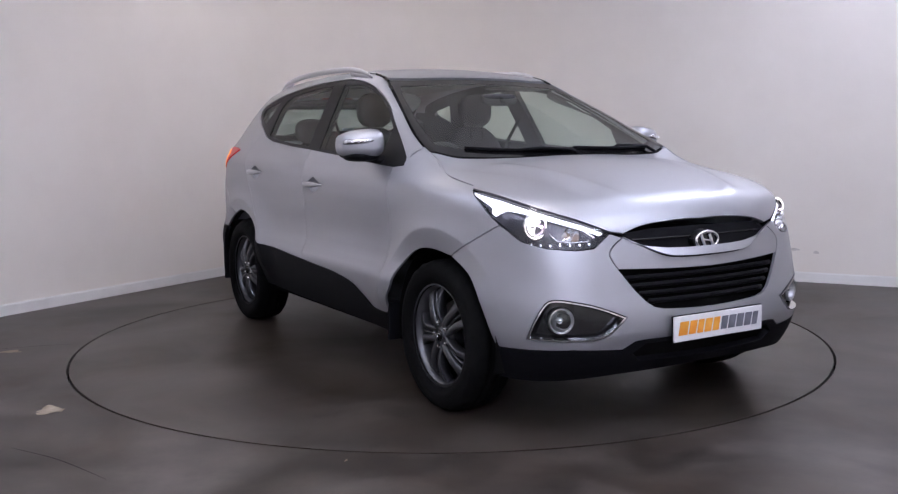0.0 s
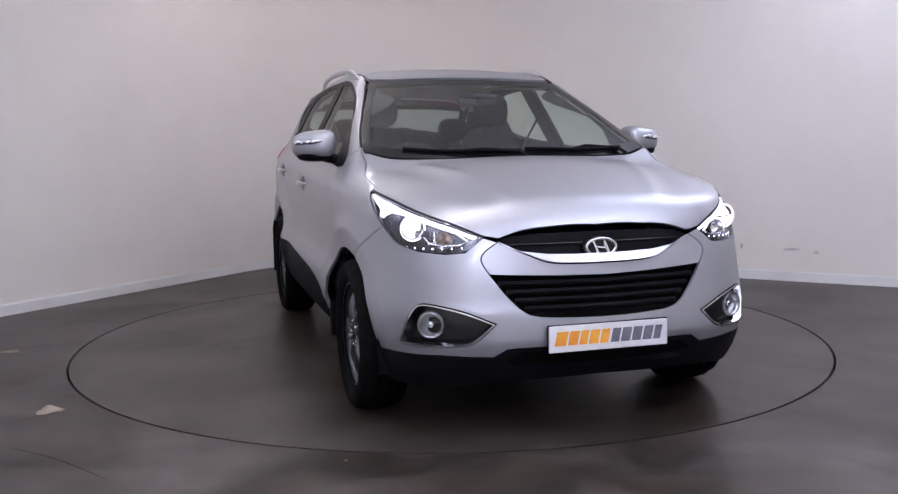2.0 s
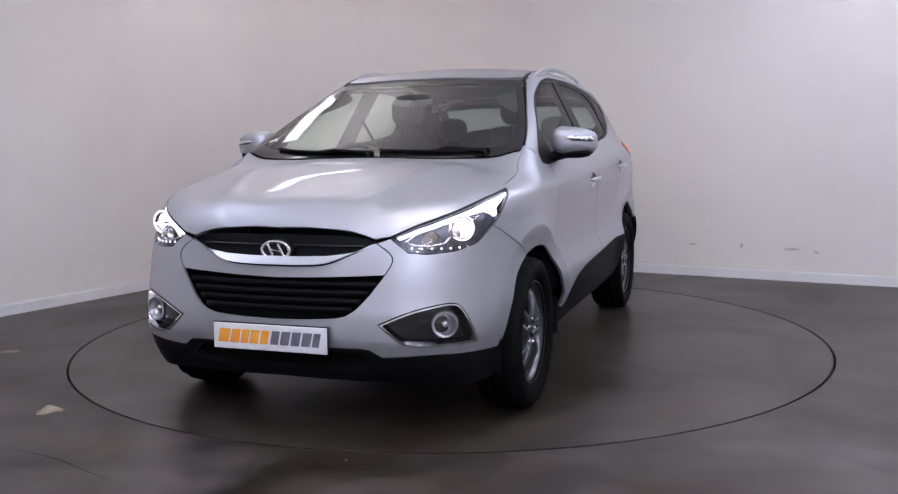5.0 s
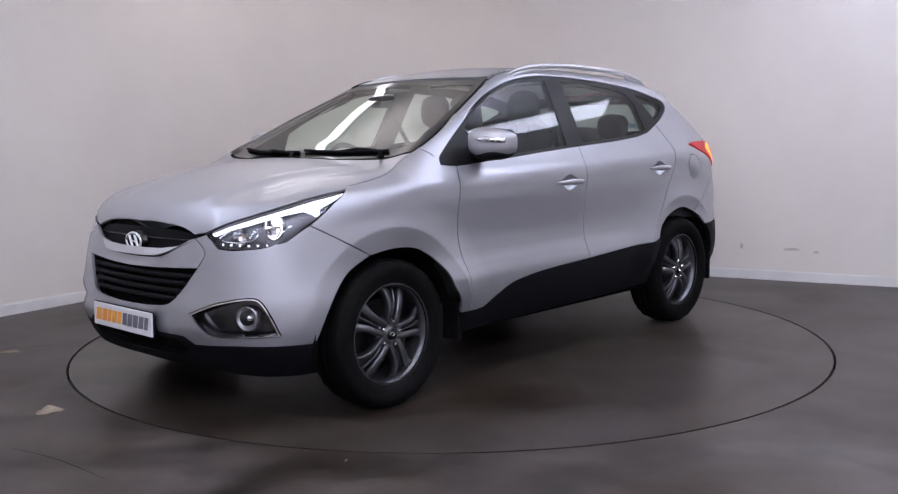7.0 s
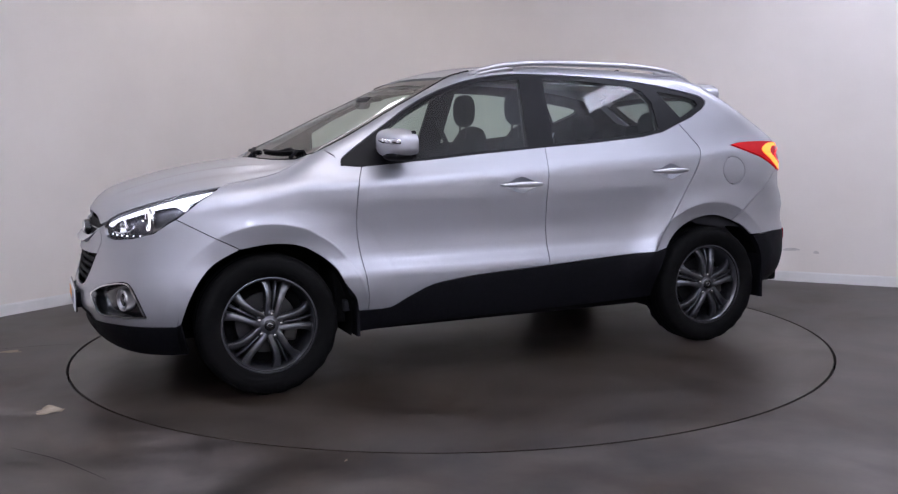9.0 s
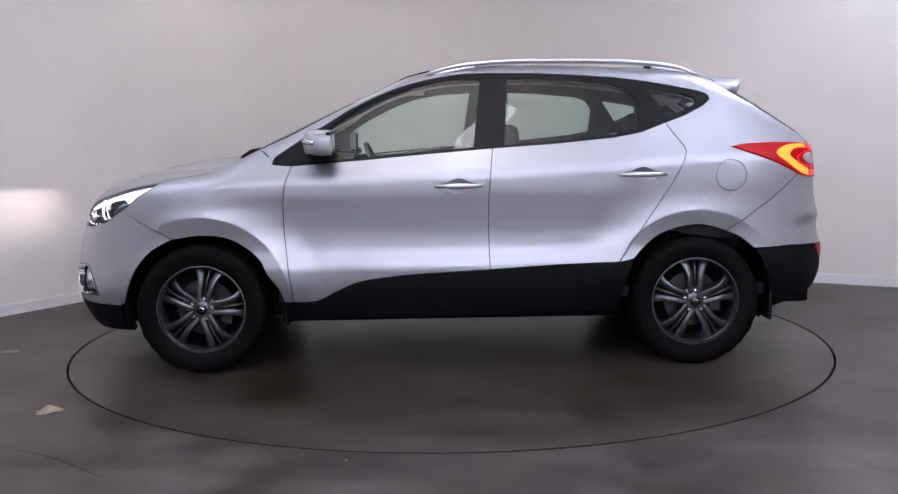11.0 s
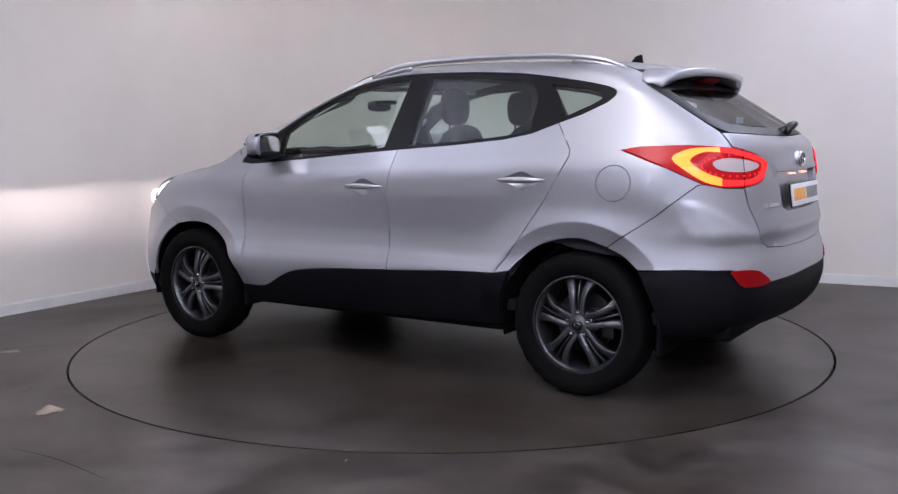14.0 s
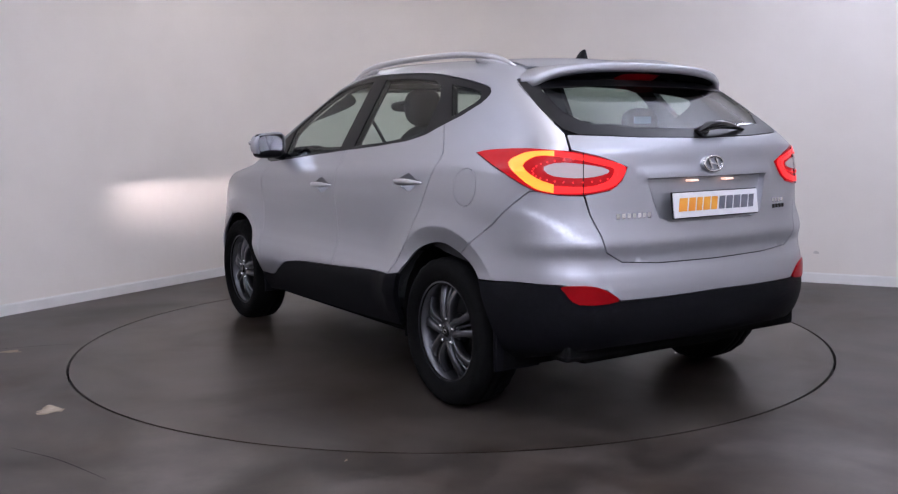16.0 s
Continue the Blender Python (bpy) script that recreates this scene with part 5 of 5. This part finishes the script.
part("dashboard", dash_board(), DASH, car, smooth=True)
rim = [(0.0, 0.185 * math.cos(2 * math.pi * k / 32), 0.185 * math.sin(2 * math.pi * k / 32)) for k in range(33)]
wheel_pose = pose(0.43, -0.37, 1.03, 0, 24, 0)
steering = part("steering_wheel", sweep(rim, 0.016, 8, up=(1, 0, 0)), DASH, car, smooth=True, matrix=wheel_pose)
part("boss", ovoid(0.02, 0, -0.01, 0.03, 0.075, 0.06), DASH, steering, smooth=True)
for y in (-1, 1):
    part("wheel_arm", sweep([(0.01, y * 0.06, -0.01), (0.0, y * 0.18, 0.0)], 0.016, 8, up=(1, 0, 0)), DASH, steering)
part("column", sweep([(0.03, 0, 0), (0.22, 0, -0.02)], 0.05, 10, up=(0, 0, 1)), DASH, steering)


def seat(x, y, width, rake, name="front_seat"):
    st = part(name, ovoid(x + 0.02, y, 0.66, 0.28, width / 2, 0.1, 4), CABIN, car, "dark grey fabric car seat", True)
    back = ovoid(0, 0, 0.33, 0.075, width / 2, 0.36, 3.2)
    for v in back.verts:
        k = 1 - 0.22 * max(0, (v.co.z - 0.3) / 0.4)
        v.co.y *= k
    part("backrest", back, CABIN, st, smooth=True, matrix=pose(x - 0.24, y, 0.64, 0, -rake, 0))
    return st


def head_rest(x, y, z, st, w=0.115, h=0.105):
    part("headrest", ovoid(x, y, z, 0.05, w, h, 2.7), CABIN, st, smooth=True)
    for e in (-0.045, 0.045):
        part("headrest_post", sweep([(x, y + e, z - 0.05), (x + 0.02, y + e, z - 0.18)], 0.006, 6, up=(1, 0, 0)), CABIN, st)


for y in (0.37, -0.37):
    st = seat(0.06, y, 0.5, 17)
    head_rest(-0.31, y, 1.405, st)
bench = seat(-0.88, 0.0, 1.24, 20, "rear_bench")
for y in (0.4, -0.4):
    head_rest(-1.25, y, 1.29, bench, 0.115, 0.085)
head_rest(-1.24, 0.0, 1.25, bench, 0.1, 0.06)
part("cabin_mirror", ovoid(0.52, 0.0, 1.44, 0.018, 0.115, 0.034, 3), DASH, car, smooth=True)
part("mirror_stalk", sweep([(0.53, 0, 1.445), (0.56, 0, 1.425)], 0.012, 8), PLASTIC, car)
part("sensor_box", block(0.42, 0.52, -0.06, 0.06, 1.45, 1.475, 0.01), PLASTIC, car)
for y in (0.36, -0.36):
    part("sun_visor", block(0.12, 0.3, y - 0.19, y + 0.19, 1.515, 1.53, 0.007), CABIN_GREY, car, matrix=pose(0, 0, 0, 0, 0, 0))
for s in (1, -1):
    part("seat_belt", sweep([(-0.24, s * 0.67, 1.35), (-0.28, s * 0.6, 1.2), (-0.25, s * 0.52, 0.95)], 0.022, 6, flat=0.12, up=(1, 0, 0)), CABIN, car)
part("sticker", block(-1.86, -1.855, 0.12, 0.22, 1.285, 1.315, 0.001), CARD, car, "small pale blue window sticker", matrix=pose(0, 0, 0, 0, 0, 0))

# ---- marks of the room, and the added light bars ----


def splash(name, x, y, w, d, z, seed, parent=None):
    """A flat, ragged patch of bare concrete."""
    rnd = random.Random(seed)
    n = 44
    bm = bmesh.new()
    spikes = rnd.uniform(0, 6)
    r = [(0.3 + 0.25 * rnd.random()) + 0.5 * max(0, math.cos(5 * math.pi * k / n + spikes)) ** 2 * rnd.random() ** 0.3 for k in range(n)]
    ring = [bm.verts.new((x + w * r[k] * math.cos(2 * math.pi * k / n), y + d * r[k] * math.sin(2 * math.pi * k / n), z)) for k in range(n)]
    bm.faces.new(ring)
    bmesh.ops.triangulate(bm, faces=bm.faces)
    o = mesh_object(name, bm, BARE)
    if parent:
        o.parent = parent
    return tagged(o, kind="structure")


splash("floor_mark", -1.872, -1.575, 0.125, 0.1, 0.003, 3)
splash("floor_mark", -2.64, -0.335, 0.09, 0.07, 0.003, 5)
splash("floor_mark", -0.42, -2.31, 0.012, 0.02, 0.003, 7)


def crack(points):
    """A hairline in the floor's paint, a few millimetres wide."""
    bm = bmesh.new()
    line = [Vector(p) for p in eased(points, 6)]
    rows = []
    for i, p in enumerate(line):
        d = (line[min(i + 1, len(line) - 1)] - line[max(i - 1, 0)]).normalized()
        w = 0.001 + 0.0015 * math.sin(math.pi * i / (len(line) - 1))
        rows.append([bm.verts.new((p.x - d.y * w, p.y + d.x * w, 0.003)), bm.verts.new((p.x + d.y * w, p.y - d.x * w, 0.003))])
    for a, b in zip(rows[:-1], rows[1:]):
        bm.faces.new((a[0], a[1], b[1], b[0]))
    return tagged(mesh_object("floor_crack", bm, PLASTIC), kind="structure")


crack([(-1.807, -2.112), (-1.56, -2.257), (-1.286, -2.483)])
crack([(-2.737, -0.262), (-2.559, -0.195), (-2.334, -0.144)])


def scuff(along, z, w, h, seed):
    """A faint worn patch on the right-hand wall."""
    rnd = random.Random(seed)
    base = CORNER + ALONG_R * along
    out = Vector((ALONG_R.y, -ALONG_R.x))
    if out.dot(-base) < 0:
        out = -out
    n = 26
    bm = bmesh.new()
    ring = []
    for k in range(n):
        r = 0.45 + 0.55 * rnd.random()
        p = base + ALONG_R * (w * r * math.cos(2 * math.pi * k / n)) + out * 0.002
        ring.append(bm.verts.new((p.x, p.y, z + h * r * math.sin(2 * math.pi * k / n))))
    bm.faces.new(ring)
    bmesh.ops.triangulate(bm, faces=bm.faces)
    return tagged(mesh_object("wall_mark", bm, SCUFF), kind="structure")


scuff(4.62, 0.265, 0.075, 0.018, 2)
scuff(4.82, 0.25, 0.03, 0.014, 4)
scuff(4.22, 0.28, 0.018, 0.03, 6)
scuff(3.8, 0.275, 0.05, 0.01, 8)


# body of an added, unseen bar that carries the down light and uplight
def fitting(x, y, rz, length):
    o = new("added_light_bar")
    o.matrix_world = pose(x, y, CEIL, 0, 0, rz)
    tagged(o, "slim white hanging light bar, added out of view, shining up and down", "ceiling light", group="ceiling lights")
    part("body", block(-length / 2 - 0.03, length / 2 + 0.03, -0.11, 0.11, -0.86, -0.8, 0.006), TRIM, o)
    part("diffuser", block(-length / 2, length / 2, -0.1, 0.1, -0.87, -0.855, 0.002), BAR_GLOW, o, "glowing white diffuser")
    for e in (-1, 1):
        part("hanger", sweep([(e * length * 0.4, 0, -0.81), (e * length * 0.4, 0, 0.0)], 0.004, 6, up=(1, 0, 0)), TRIM, o)


for lx, ly, rz, ln, watts, col in ADDED_BARS:
    fitting(lx, ly, rz, ln)

# ---- motion ----
TURN = [(0.0, -58.95), (0.5, -60.05), (1.0, -62.95), (1.5, -67.4), (2.0, -73.2), (2.5, -79.2), (3.0, -85.25), (3.5, -91.3), (4.0, -97.3),
        (4.5, -103.35), (5.0, -109.4), (5.5, -115.3), (6.5, -126.85), (7.5, -138.3), (8.0, -144.2), (8.5, -150.0), (9.0, -155.85), (9.5, -161.6),
        (10.5, -172.9), (11.5, -184.2), (12.0, -190.0), (12.5, -195.85), (13.0, -201.75), (13.5, -207.65), (14.0, -213.6), (14.5, -219.5),
        (15.0, -225.45), (15.5, -231.35), (16.0, -237.3)]
OFFSET = Vector((0.039, -0.014, 0))


def motions():
    walk(turntable, [(t, pose(*TABLE_AT, 0, 0, 0, a)) for t, a in TURN])
    walk(car, [(t, pose(0, 0, 0, 0, 0, a) @ Matrix.Translation(OFFSET)) for t, a in TURN])


motions()
